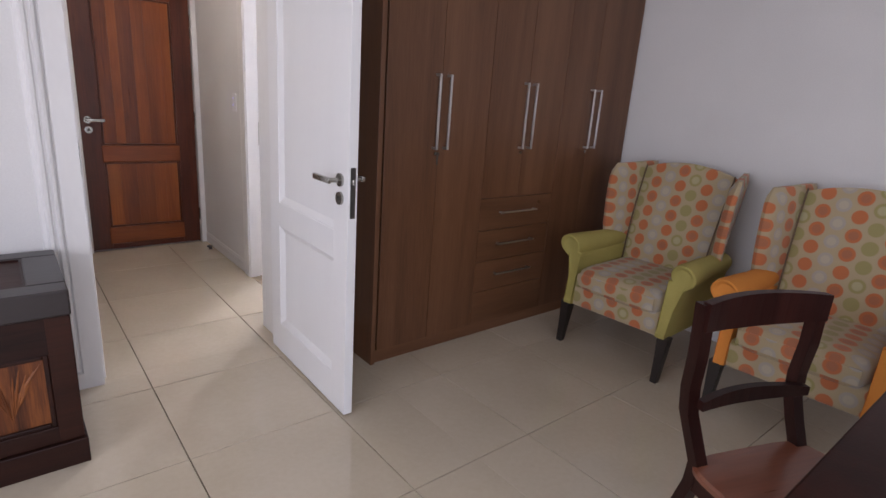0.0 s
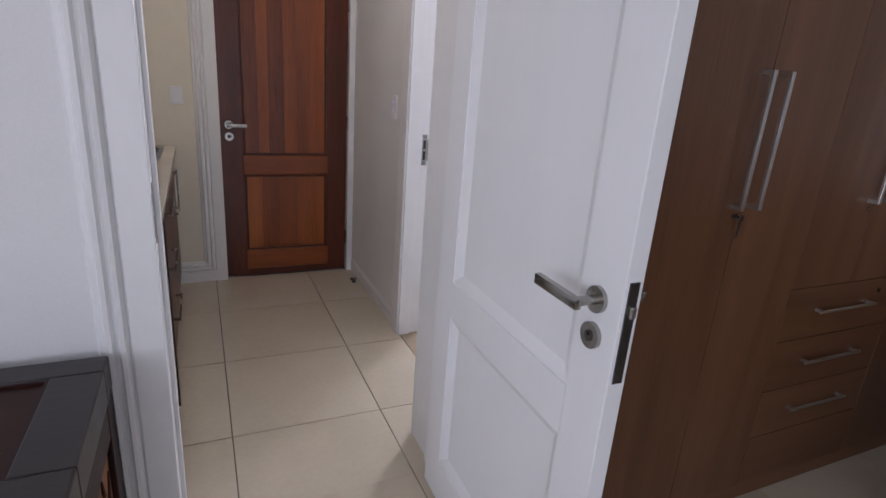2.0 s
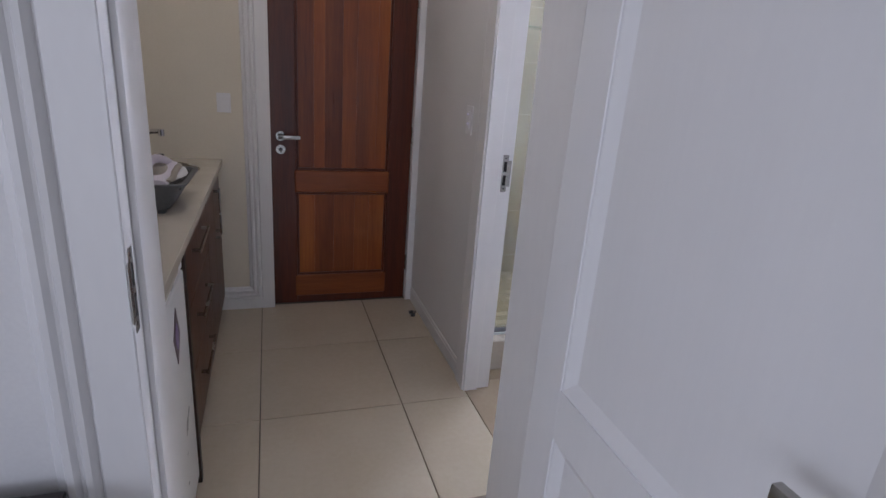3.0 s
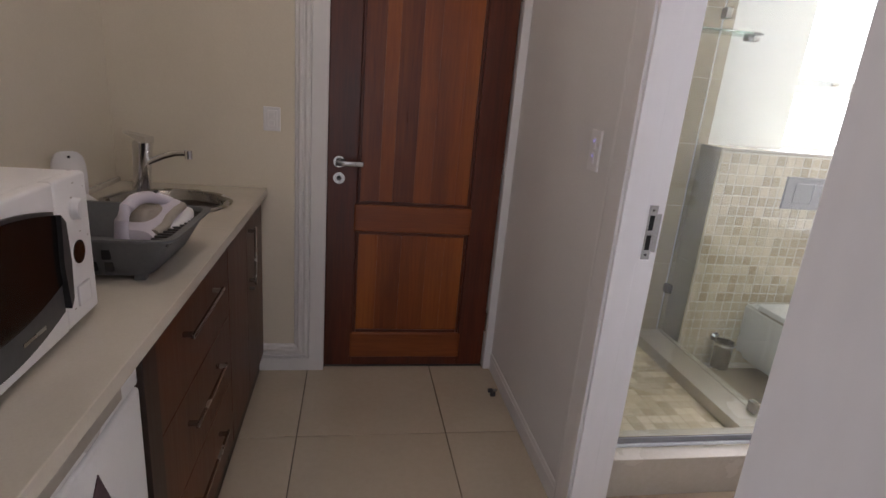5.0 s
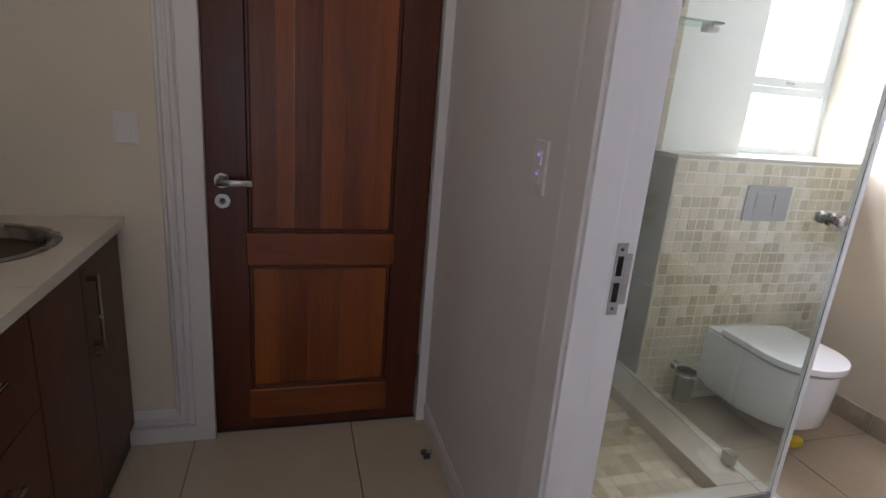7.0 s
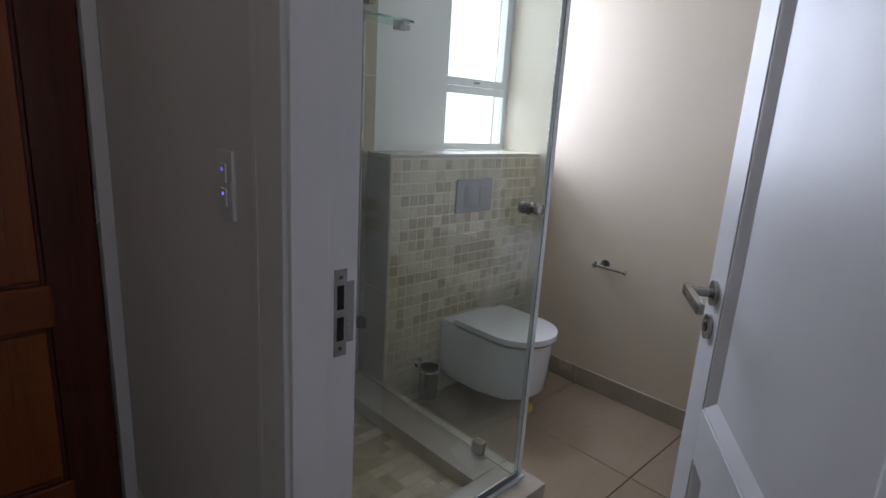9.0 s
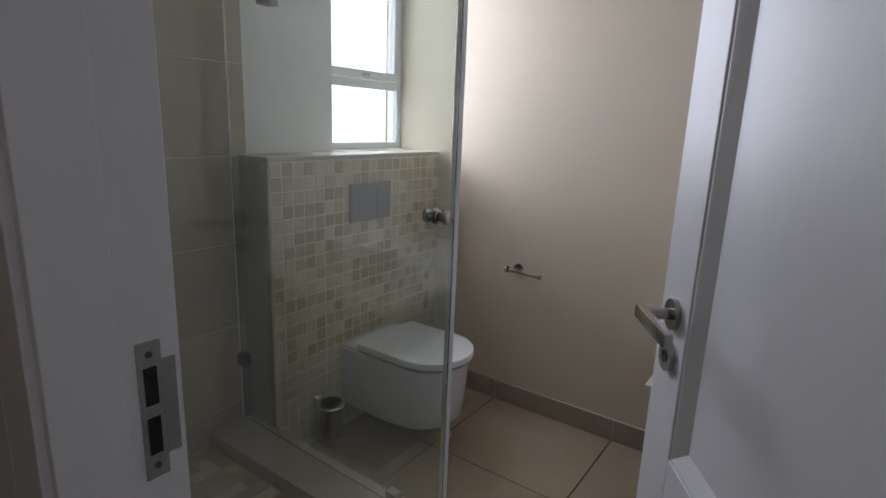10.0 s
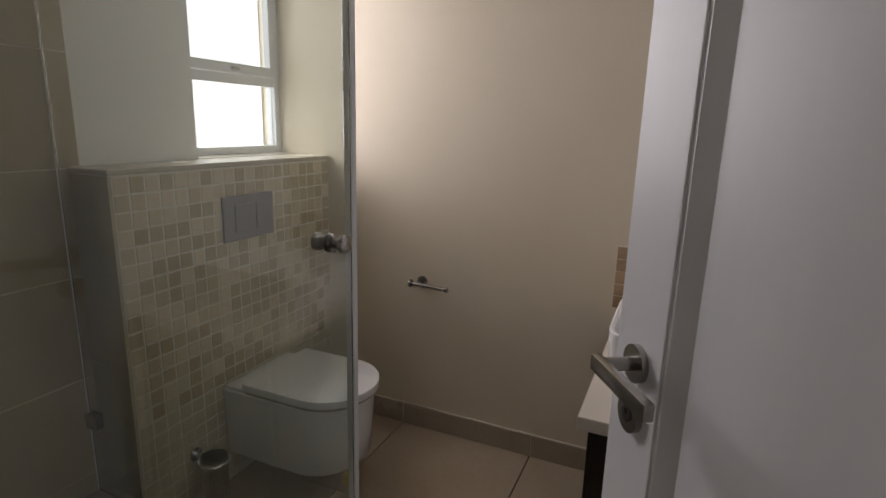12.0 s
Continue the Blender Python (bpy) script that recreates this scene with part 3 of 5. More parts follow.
def mitred_skirting(name, x0, x1, y, rise, proud):
    """Skirting of the architrave's own section, mitred into it at x1."""
    rings = [[(x0, y - h * proud, d * rise) for d, h in PROFILE], [(x1 - d * rise, y - h * proud, d * rise) for d, h in PROFILE]]
    return structure(name, loft(rings), TRIM, "white moulded skirting board", "skirting")


moulding("trim_bedroom_door", lambda d, h: (0.258 - d, 2.58 - h), 0.0, 2.2, foot=1.0)
mitred_skirting("baseboard_north", -2.59, 0.258, 2.58, 1.0, 1.0)
moulding("trim_front_door", lambda d, h: (0.498 - d * 0.88, 4.76 - h * 0.8), 0.0, 2.2, foot=0.88)
mitred_skirting("baseboard_passage_end", 0.20, 0.498, 4.76, 0.88, 0.8)
moulding("trim_bathroom_door", lambda d, h: (1.345 - h, 3.722 + d * 0.75), 0.0, 2.2, "flat white architrave with a fine beaded edge", profile=FLAT_PROFILE)
moulding("trim_bedroom_inside", lambda d, h: (0.258 - d, 2.83 + h * 0.6), 0.0, 2.2)
moulding("trim_bedroom_inside_right", lambda d, h: (1.108 + d, 2.8305 + h * 0.3), 0.0, 2.2)

SKIRT = ((0.0, 0.0), (0.018, 0.0), (0.018, 0.085), (0.026, 0.092), (0.026, 0.10), (0.016, 0.106), (0.018, 0.118), (0.010, 0.128), (0.0, 0.13))
structure("baseboard_east", extrude_outline([(3.40 - h, z) for h, z in SKIRT], "y", -2.79, 2.09), TRIM, "white moulded skirting board", "skirting")

structure("baseboard_passage_east", extrude_outline([(1.345 - h * 0.3, z * 0.7) for h, z in SKIRT], "y", 3.806, 4.748), TRIM, "low white skirting board along the passage wall", "skirting")

# strike plates in the linings
def strike_plate(m, label):
    root = thing("strike_plate", m, label, "strike plate")
    part("plate", boxes((-0.0125, 0, -0.078, 0.0125, 0.0016, -0.05), (-0.0125, 0, 0.05, 0.0125, 0.0016, 0.078), (-0.0125, 0, -0.05, -0.007, 0.0016, 0.05), (0.007, 0, -0.05, 0.0125, 0.0016, 0.05), (-0.007, 0, -0.007, 0.007, 0.0016, 0.007), (0.0125, 0, -0.055, 0.027, 0.0018, 0.055)), STEEL, root)
    for z in (-0.0285, 0.0285):
        part("latch_hole", box(-0.007, -0.0002, z - 0.0215, 0.007, 0.0006, z + 0.0215), HOLE_SHADE, root)
    for z in (-0.064, 0.064):
        part("screw", rod((0, 0.0014, z), (0, 0.0026, z), 0.0035, 10), LOCKDARK, root)


strike_plate(pose(1.43, 3.68, 1.034, 180), "steel strike plate let into the white bathroom door lining")
strike_plate(pose(0.26, 2.588, 1.022, 0, 0, -90), "steel strike plate let into the white bedroom door lining")


# ---- bedroom ----
def bar_handle(parent, x, y, z0, z1, r=0.0065):
    h = boxes((x - r, y - 0.036, z0, x + r, y - 0.026, z1, 0.002), (x - r, y - 0.03, z0, x + r, y, z0 + 0.012, 0.001), (x - r, y - 0.03, z1 - 0.012, x + r, y, z1, 0.001))
    return part("handle", h, BARSTEEL, parent, "brushed steel bar handle")


def wardrobe():
    x0, x1, yf, yb, top = 1.376, 3.395, 2.105, 2.575, 2.56
    root = thing("wardrobe", pose(0, 0, 0), "tall walnut-laminate built-in wardrobe with steel bar handles", "wardrobe")
    part("side_panel", box(x0, yf - 0.022, 0, x0 + 0.025, yb, top, 0.0015), LAMINATE, root)
    part("side_panel", box(x1 - 0.03, yf - 0.004, 0, x1, yb, top, 0.0015), LAMINATE, root)
    # near-black carcass: the shade in the door gaps is its colour
    part("carcass", box(x0 + 0.025, yf + 0.002, 0.07, x1 - 0.03, yb, top - 0.05), DARKLEG_GAPSHADE, root, "carcass coloured dark for the shade between doors")
    part("plinth", box(x0 + 0.025, yf - 0.006, 0, x1 - 0.03, yf + 0.012, 0.068, 0.001), LAMINATE_H, root)
    part("cornice", box(x0 + 0.025, yf - 0.014, top - 0.05, x1 - 0.03, yf + 0.01, top, 0.002), LAMINATE_H, root)
    g = 0.0015
    splits = (1.412, 1.735, 2.066, 2.36, 2.668, 2.965, 3.362)
    for i in range(6):
        a, b = splits[i] + g, splits[i + 1] - g
        z0 = 0.835 if i in (2, 3) else 0.073
        door = part("door", box(a, yf - 0.018, z0, b, yf, top - 0.053, 0.0012), LAMINATE, root)
        x = b - 0.033 if i % 2 == 0 else a + 0.033
        bar_handle(door, x, yf - 0.018, 1.112, 1.475)
        if i % 2 == 0:
            knob_x = b - 0.017
            lock = part("lock", rod((knob_x, yf - 0.018, 1.09), (knob_x, yf - 0.023, 1.09), 0.0085, 16), STEEL, door, smooth=True)
            if i == 0:
                part("key", boxes((knob_x - 0.009, yf - 0.045, 1.081, knob_x + 0.009, yf - 0.0425, 1.099, 0.001), (knob_x - 0.003, yf - 0.043, 1.087, knob_x + 0.003, yf - 0.02, 1.093), (knob_x - 0.005, yf - 0.041, 1.035, knob_x + 0.005, yf - 0.039, 1.080, 0.001)), LOCKDARK, door, "small dark key left in the lock")
    a, b = splits[2] + g, splits[4] - g
    for j, (z0, z1) in enumerate(((0.647, 0.832), (0.46, 0.644), (0.275, 0.457), (0.073, 0.272))):
        d = part("drawer", box(a, yf - 0.018, z0, b, yf, z1, 0.0012), LAMINATE_H, root)
        if j < 3:
            zc = z0 + 0.55 * (z1 - z0)
            part("handle", boxes((2.21, yf - 0.046, zc - 0.005, 2.52, yf - 0.038, zc + 0.005, 0.002), (2.22, yf - 0.04, zc - 0.005, 2.232, yf - 0.018, zc + 0.005), (2.498, yf - 0.04, zc - 0.005, 2.51, yf - 0.018, zc + 0.005)), BARSTEEL, d, "thin steel bar handle")
        if j == 0:
            part("lock", rod((2.555, yf - 0.018, z1 - 0.045), (2.555, yf - 0.022, z1 - 0.045), 0.008, 16), STEEL, d, smooth=True)


wardrobe()


def arm_outline(s, y_out, z_low, roll, shift):
    """The arm's section: a slim panel that swells into a roll on top."""
    pts = []
    cy, cz = s * (y_out + 0.012 + shift), 0.585
    inner, outer = s * (y_out - 0.045), s * (y_out + 0.035)
    pts.append((inner, z_low))
    pts.append((inner, cz - roll * 0.8))
    for k in range(13):
        ang = math.radians(215 - k * 250 / 12)
        pts.append((cy + s * roll * math.cos(ang), cz + roll * math.sin(ang)))
    pts.append((outer + s * 0.004, cz - roll * 1.15))
    pts.append((s * (y_out + 0.012), 0.40))
    pts.append((s * (y_out + 0.004), z_low))
    return pts


def wing_chair(name, m, arm_material, label, seed):
    """A wing chair that faces -x, its origin on the floor under its middle."""
    root = thing(name, m, label, "armchair", group="wing chairs along the wall")
    for x, y, lean in ((-0.325, 0.305, -0.03), (-0.325, -0.305, -0.03), (0.31, 0.23, 0.05), (0.31, -0.23, 0.05)):
        leg = loft([[(x + lean * k + sx * r, y + sy * r, z) for sx, sy in ((-1, -1), (1, -1), (1, 1), (-1, 1))] for k, z, r in ((1, 0.0, 0.017), (0.4, 0.12, 0.022), (0, 0.25, 0.029))])
        part("leg", leg, DARKLEG_GAPSHADE, root, "tapered black-brown wooden leg")
    # seat rail with slightly bowed front
    rail = box(-0.335, -0.30, 0.235, 0.30, 0.30, 0.37, 0.02, 3)
    part("seat_rail", rail, SPOT_YZ, root, smooth=True)
    rows = []
    for k in range(9):
        z, inset = ((0.352, 0.03), (0.36, 0.012), (0.378, 0.002), (0.41, 0.0), (0.438, 0.0), (0.458, 0.006), (0.472, 0.022), (0.482, 0.07), (0.487, 0.16))[k]
        rows.append([(x - 0.06, y, zz) for x, y, zz in superellipse(0, 0, z, 0.315 - inset, 0.262 - inset, 7, 48)])
    part("seat_cushion", loft(rows), SPOT_XY, root, smooth=True)
    part("cushion_front", box(-0.377, -0.235, 0.378, -0.366, 0.235, 0.45, 0.005, 2), SPOT_YZ, root, smooth=True)
    # reclined back with an arched top, hollowed a little between the wings
    n = 14
    front, rear = [], []
    for j in range(11):
        f = j / 10
        z0, lean = 0.38 + 0.655 * f, 0.17 * f
        fr, rr = [], []
        for i in range(n + 1):
            u = -1 + 2 * i / n
            w = 0.255 + 0.02 * f
            y = u * w
            z = z0 + (0.055 * (1 - u * u) if j == 10 else 0.055 * (1 - u * u) * f * f)
            belly = 0.022 * math.sin(math.pi * f) * (1 - u ** 4) + 0.006 * (1 - u * u)
            fr.append((0.115 + lean - belly, y, z))
            rr.append((0.235 + lean * 1.05 - (0.05 if j == 10 else 0) - (0.02 if abs(u) > 0.95 else 0), y, z - (0.012 if j == 10 else 0)))
        front.append(fr)
        rear.append(rr)
    rings = [fr + rr[::-1] for fr, rr in zip(front, rear)]
    part("backrest", loft(rings), SPOT_YZ, root, smooth=True)
    for s in (1, -1):
        # wing: an upright panel with a plumb, rounded front edge; the back reclines away from it
        rings = []
        for j in range(13):
            f = j / 12
            z = 0.55 + 0.50 * f
            x1 = 0.225 + 0.17 * (z - 0.38) / 0.64
            edge = 0.018 * math.sin(math.pi * min(1, f * 1.1)) - 0.045 * max(0.0, f - 0.86) / 0.14
            x0 = 0.035 - edge
            y0 = 0.258 + 0.016 * f
            thin = 1.0 if j < 12 else 0.45
            row = []
            for k, (g, h) in enumerate(((0.0, 0.0), (0.012, -0.024), (0.035, -0.031), (0.5, -0.028), (1.0, -0.026), (1.0, 0.026), (0.5, 0.03), (0.035, 0.031), (0.012, 0.024))):
                x = x0 + (x1 - x0) * g if g > 0.1 else x0 + g
                flare = 0.085 * (1 - min(1.0, (x - x0) / (x1 - x0))) ** 1.2
                row.append((x, s * (y0 + flare + h * thin), z + 0.02 * g * f))
            rings.append(row)
        part("wing", loft(rings), SPOT_XZ, root, smooth=True)
        part("wing_piping", tube([(0.115 + 0.17 * q - 0.012 - 0.02 * math.sin(math.pi * q), s * (0.243 + 0.02 * q), 0.40 + 0.65 * q) for q in [i / 10 for i in range(11)]], 0.0045), SEAM, root, "dark piped seam")
        # arm: a roll over a panel that narrows to the front leg
        rings = []
        for x, z_low, roll, shift in ((-0.349, 0.29, 0.040, 0.016), (-0.361, 0.265, 0.055, 0.017), (-0.358, 0.245, 0.064, 0.018), (-0.32, 0.245, 0.068, 0.016), (-0.20, 0.245, 0.066, 0.010), (-0.05, 0.245, 0.061, 0.0), (0.16, 0.245, 0.055, -0.004), (0.20, 0.25, 0.05, -0.004)):
            rings.append([(x + max(0.0, (-0.15 - x) / 0.21) * (0.045 * max(0.0, min(1.0, (z - 0.27) / 0.2)) - 0.028 * max(0.0, (z - 0.52) / 0.1)), y, z) for y, z in arm_outline(s, 0.31, z_low, roll, shift)])
        part("arm", loft(rings), arm_material, root, smooth=True)
    part("back_panel", box(0.24, -0.26, 0.25, 0.29, 0.26, 0.56, 0.02, 3), SPOT_YZ, root, smooth=True)
    return root


wing_chair("wing_chair", pose(2.89, 1.476, 0, 0, 0, 2.5), OLIVE, "wing chair in spotted fabric with olive green arms", 1)
wing_chair("wing_chair", pose(2.90, 0.586, 0, 0, 0, 2.5), ORANGE, "wing chair in spotted fabric with orange arms", 2)


def dining_chair(m):
    root = thing("dining_chair", m, "dark mahogany dining chair with red-brown seat beside table", "chair")
    # local: the back stands at y=0 along x, the seat runs to -y
    for s in (-1, 1):
        path = [(s * 0.19, 0.12, 0.0), (s * 0.188, 0.075, 0.14), (s * 0.186, 0.02, 0.30), (s * 0.185, -0.008, 0.40), (s * 0.186, -0.012, 0.46), (s * 0.19, 0.018, 0.525), (s * 0.196, 0.045, 0.59), (s * 0.20, 0.052, 0.66), (s * 0.205, 0.045, 0.76), (s * 0.21, 0.05, 0.905)]
        rings = [[(x + a * 0.019, y + b * 0.017, z) for a, b in ((-1, -1), (1, -1), (1, 1), (-1, 1))] for x, y, z in path]
        part("back_post", loft(rings), MAHOGANY, root)
        part("leg", loft([[(s * 0.195 + a * r, -0.40 + b * r, z) for a, b in ((-1, -1), (1, -1), (1, 1), (-1, 1))] for z, r in ((0, 0.014), (0.2, 0.017), (0.43, 0.021))]), MAHOGANY, root)
        part("side_rail", box(s * 0.19 - 0.011, -0.39, 0.38, s * 0.19 + 0.011, 0.0, 0.44, 0.003), MAHOGANY, root)
    def curved(z0, z1, bow, half, y, thick):
        rings = []
        for i in range(11):
            u = -1 + i / 5
            d = y + bow * (1 - u * u)
            rings.append([(u * half, d - thick, z0 + 0.012 * u * u), (u * half, d + thick, z0 + 0.012 * u * u), (u * half, d + thick, z1 - 0.006 * u * u), (u * half, d - thick, z1 - 0.006 * u * u)])
        return loft(rings)
    part("crest_rail", curved(0.822, 0.918, 0.035, 0.22, 0.035, 0.013), MAHOGANY, root)
    part("cross_rail", curved(0.60, 0.645, 0.03, 0.195, 0.012, 0.011), MAHOGANY, root)
    seat = loft([[(x, y - 0.20, z) for x, y, z in superellipse(0, 0, zz, 0.225 - i, 0.215 - i, 6, 40)] for zz, i in ((0.435, 0.012), (0.44, 0.002), (0.455, 0.0), (0.462, 0.006), (0.463, 0.03))])
    part("seat", seat, SEATWOOD, root, "polished red-brown wooden seat", smooth=True)
    part("front_rail", box(-0.18, -0.405, 0.38, 0.18, -0.39, 0.435, 0.003), MAHOGANY, root)


dining_chair(pose(1.562, 0.378, 0, 0, 0, -20))


def dining_table():
    root = thing("dining_table", pose(1.68, -0.36, 0), "dark wooden dining table with plain square legs", "table")
    part("tabletop", box(-0.70, -0.5, 0.715, 0.70, 0.5, 0.75, 0.008, 3), MAHOGANY, root, smooth=True)
    for a, b in ((-1, -1), (1, -1), (1, 1), (-1, 1)):
        part("leg", box(a * 0.62 - 0.03, b * 0.42 - 0.03, 0, a * 0.62 + 0.03, b * 0.42 + 0.03, 0.715, 0.004), MAHOGANY, root)
    for b in (-1, 1):
        part("apron", box(-0.59, b * 0.42 - 0.01, 0.62, 0.59, b * 0.42 + 0.01, 0.715, 0.002), MAHOGANY, root)
        part("apron", box(b * 0.62 - 0.01, -0.39, 0.62, b * 0.62 + 0.01, 0.39, 0.715, 0.002), MAHOGANY, root)


dining_table()


def chest():
    """A dark chest with carved panels; its front faces -y."""
    x0, x1, y0, y1, top = -0.93, 0.128, 2.015, 2.535, 0.668
    root = thing("wooden_chest", pose(0, 0, 0), "dark stained wooden chest with carved amber panels", "chest")
    def rail(name, *b, mat=KIST):
        return part(name, box(*b, 0.004), mat, root)
    rail("plinth", x0 - 0.012, y0 - 0.014, 0.0, x1 + 0.008, y1, 0.10)
    for xa, xb in ((x0, x0 + 0.075), (x1 - 0.075, x1), ((x0 + x1) / 2 - 0.04, (x0 + x1) / 2 + 0.04)):
        rail("front_stile", xa, y0, 0.10, xb, y0 + 0.03, 0.575)
    rail("front_rail", x0, y0 + 0.001, 0.10, x1, y0 + 0.03, 0.165)
    rail("front_rail", x0, y0 + 0.001, 0.44, x1, y0 + 0.03, 0.575)
    for xa, xb in ((x0 + 0.075, (x0 + x1) / 2 - 0.04), ((x0 + x1) / 2 + 0.04, x1 - 0.075)):
        p = part("front_panel", box(xa, y0 + 0.014, 0.165, xb, y0 + 0.03, 0.44), KIST_PANEL, root, "amber carved panel with leaf relief")
        part("panel_bead", boxes((xa, y0 + 0.004, 0.165, xa + 0.016, y0 + 0.016, 0.44, 0.004), (xb - 0.016, y0 + 0.004, 0.165, xb, y0 + 0.016, 0.44, 0.004), (xa + 0.016, y0 + 0.004, 0.165, xb - 0.016, y0 + 0.016, 0.18, 0.004), (xa + 0.016, y0 + 0.004, 0.425, xb - 0.016, y0 + 0.016, 0.44, 0.004)), KIST, p)
        rnd = random.Random(int(xa * 100) + 50)
        carve = bmesh.new()
        # feathered leaves that fan out of two stems
        for stem in (0.3, 0.72):
            bx = xa + (xb - xa) * stem
            for k in range(15):
                lean = (k - 7) * 0.105 + rnd.uniform(-0.04, 0.04)
                z_a, ln = 0.20 + 0.012 * abs(k - 7) + rnd.uniform(0, 0.02), rnd.uniform(0.13, 0.185) - 0.008 * abs(k - 7)
                at = lambda u: (min(max(bx + 0.25 * lean * 0.1 + lean * ln * u, xa + 0.024), xb - 0.024), y0 + 0.0135, z_a + ln * u)
                add_rod(carve, at(0.0), at(0.4), 0.002, 6, 0.0062)
                add_rod(carve, at(0.4), at(1.0), 0.0062, 6, 0.0015)
        part("carving", carve, KIST_PANEL, p)["kind"] = "stuff"
    # the end that faces the doorway
    for ya, yb in ((y0, y0 + 0.075), (y1 - 0.075, y1)):
        rail("end_stile", x1 - 0.03, ya + 0.031 if ya == y0 else ya, 0.10, x1 - 0.001, yb, 0.575)
    rail("end_rail", x1 - 0.03, y0 + 0.075, 0.10, x1 - 0.002, y1 - 0.075, 0.165)
    rail("end_rail", x1 - 0.03, y0 + 0.075, 0.47, x1 - 0.002, y1 - 0.075, 0.575)
    p = part("end_panel", box(x1 - 0.03, y0 + 0.075, 0.165, x1 - 0.016, y1 - 0.075, 0.47), KIST_PANEL, root, "carved panel with dark gouges")
    rnd = random.Random(5)
    carve = bmesh.new()
    for k in range(18):
        cy, cz, ln = rnd.uniform(y0 + 0.10, y1 - 0.10), rnd.uniform(0.20, 0.43), rnd.uniform(0.03, 0.10)
        a = rnd.uniform(0.9, 2.2)
        add_rod(carve, (x1 - 0.015, cy - ln / 2 * math.cos(a), cz - ln / 2 * math.sin(a)), (x1 - 0.015, cy + ln / 2 * math.cos(a), cz + ln / 2 * math.sin(a)), 0.007, 6, 0.003)
    part("carving", carve, KIST, p)["kind"] = "stuff"
    part("back_board", box(x0, y1 - 0.02, 0.10, x1 - 0.031, y1, 0.575), KIST, root)
    part("end_board", box(x0, y0 + 0.031, 0.10, x0 + 0.02, y1 - 0.021, 0.575), KIST, root)
    # lid: a broad frame round sunk boards
    lid = part("lid", boxes((x0 - 0.012, y0 - 0.012, 0.577, x1 + 0.004, y0 + 0.085, top, 0.006), (x0 - 0.012, y1 - 0.085, 0.577, x1 + 0.004, y1, top, 0.006), (x0 - 0.012, y0 + 0.085, 0.577, x0 + 0.10, y1 - 0.085, top, 0.004), (x1 - 0.105, y0 + 0.085, 0.577, x1 + 0.004, y1 - 0.085, top, 0.004)), KIST_TOP, root, "greyed dark lid frame")
    n = 3
    for i in range(n):
        a = x0 + 0.10 + (x1 - 0.205 - x0) * i / n
        b = x0 + 0.10 + (x1 - 0.205 - x0) * (i + 1) / n
        part("lid_board", box(a + 0.002, y0 + 0.089, 0.60, b - 0.002, y1 - 0.089, top - 0.010, 0.004), KIST, lid)
    part("lid_bead", boxes((x0 + 0.10, y0 + 0.085, 0.60, x1 - 0.105, y0 + 0.093, top - 0.003), (x0 + 0.10, y1 - 0.093, 0.60, x1 - 0.105, y1 - 0.085, top - 0.003), (x1 - 0.113, y0 + 0.093, 0.60, x1 - 0.105, y1 - 0.093, top - 0.003)), MAHOGANY, lid)
    rnd = random.Random(3)
    for k in range(5):
        cx, cy, r = rnd.uniform(-0.28, -0.02), rnd.uniform(2.13, 2.42), rnd.uniform(0.004, 0.012)
        bm = loft([[(cx + r * (1 + 0.4 * math.sin(5 * a)) * 1.6 * math.cos(a), cy + r * (1 + 0.3 * math.cos(3 * a)) * math.sin(a), z) for a in [2 * math.pi * i / 12 for i in range(12)]] for z in (top - 0.0105, top - 0.0088)])
        part("worn_patch", bm, WALL, lid, "pale chipped patch")


chest()


# ---- passage and kitchenette ----
def worktop():
    root = thing("worktop", pose(0, 0, 0), "pale quartz kitchen worktop along the cream wall", "worktop")
    cx, cy, r = -0.055, 4.41, 0.195
    x0, x1, y0, y1, z0, z1 = -0.355, 0.245, 2.835, 4.752, 0.858, 0.89
    bm = bmesh.new()
    # slab with a round hole for the sink
    n = 40
    angles = [2 * math.pi * i / n for i in range(n)]
    def edge(a, b0, b1):
        c, s = math.cos(a), math.sin(a)
        k = min((x1 - cx) / c if c > 1e-6 else (x0 - cx) / c if c < -1e-6 else 9e9, (b1 - cy) / s if s > 1e-6 else (b0 - cy) / s if s < -1e-6 else 9e9)
        return (cx + k * c, cy + k * s)
    near = 4.08
    corners = [math.atan2(y - cy, x - cx) % (2 * math.pi) for x in (x0, x1) for y in (near, y1)]
    angles = sorted(set(angles + corners))
    hole = [(cx + r * math.cos(a), cy + r * math.sin(a)) for a in angles]
    rim = [edge(a, near, y1) for a in angles]
    m = len(angles)
    rows = [[bm.verts.new((*p, z)) for p in ring] for ring, z in ((hole, z0), (hole, z1), (rim, z1), (rim, z0))]
    for k in range(4):
        for i in range(m):
            bm.faces.new((rows[k][i], rows[k][(i + 1) % m], rows[(k + 1) % 4][(i + 1) % m], rows[(k + 1) % 4][i]))
    bmesh.ops.recalc_face_normals(bm, faces=bm.faces)
    part("slab", bm, QUARTZ, root)
    part("slab", box(x0, y0, z0, x1, near, z1, 0.002), QUARTZ, root)
    part("upstand", box(x0, y0, z1, x0 + 0.014, y1, z1 + 0.018, 0.002), QUARTZ, root)


worktop()


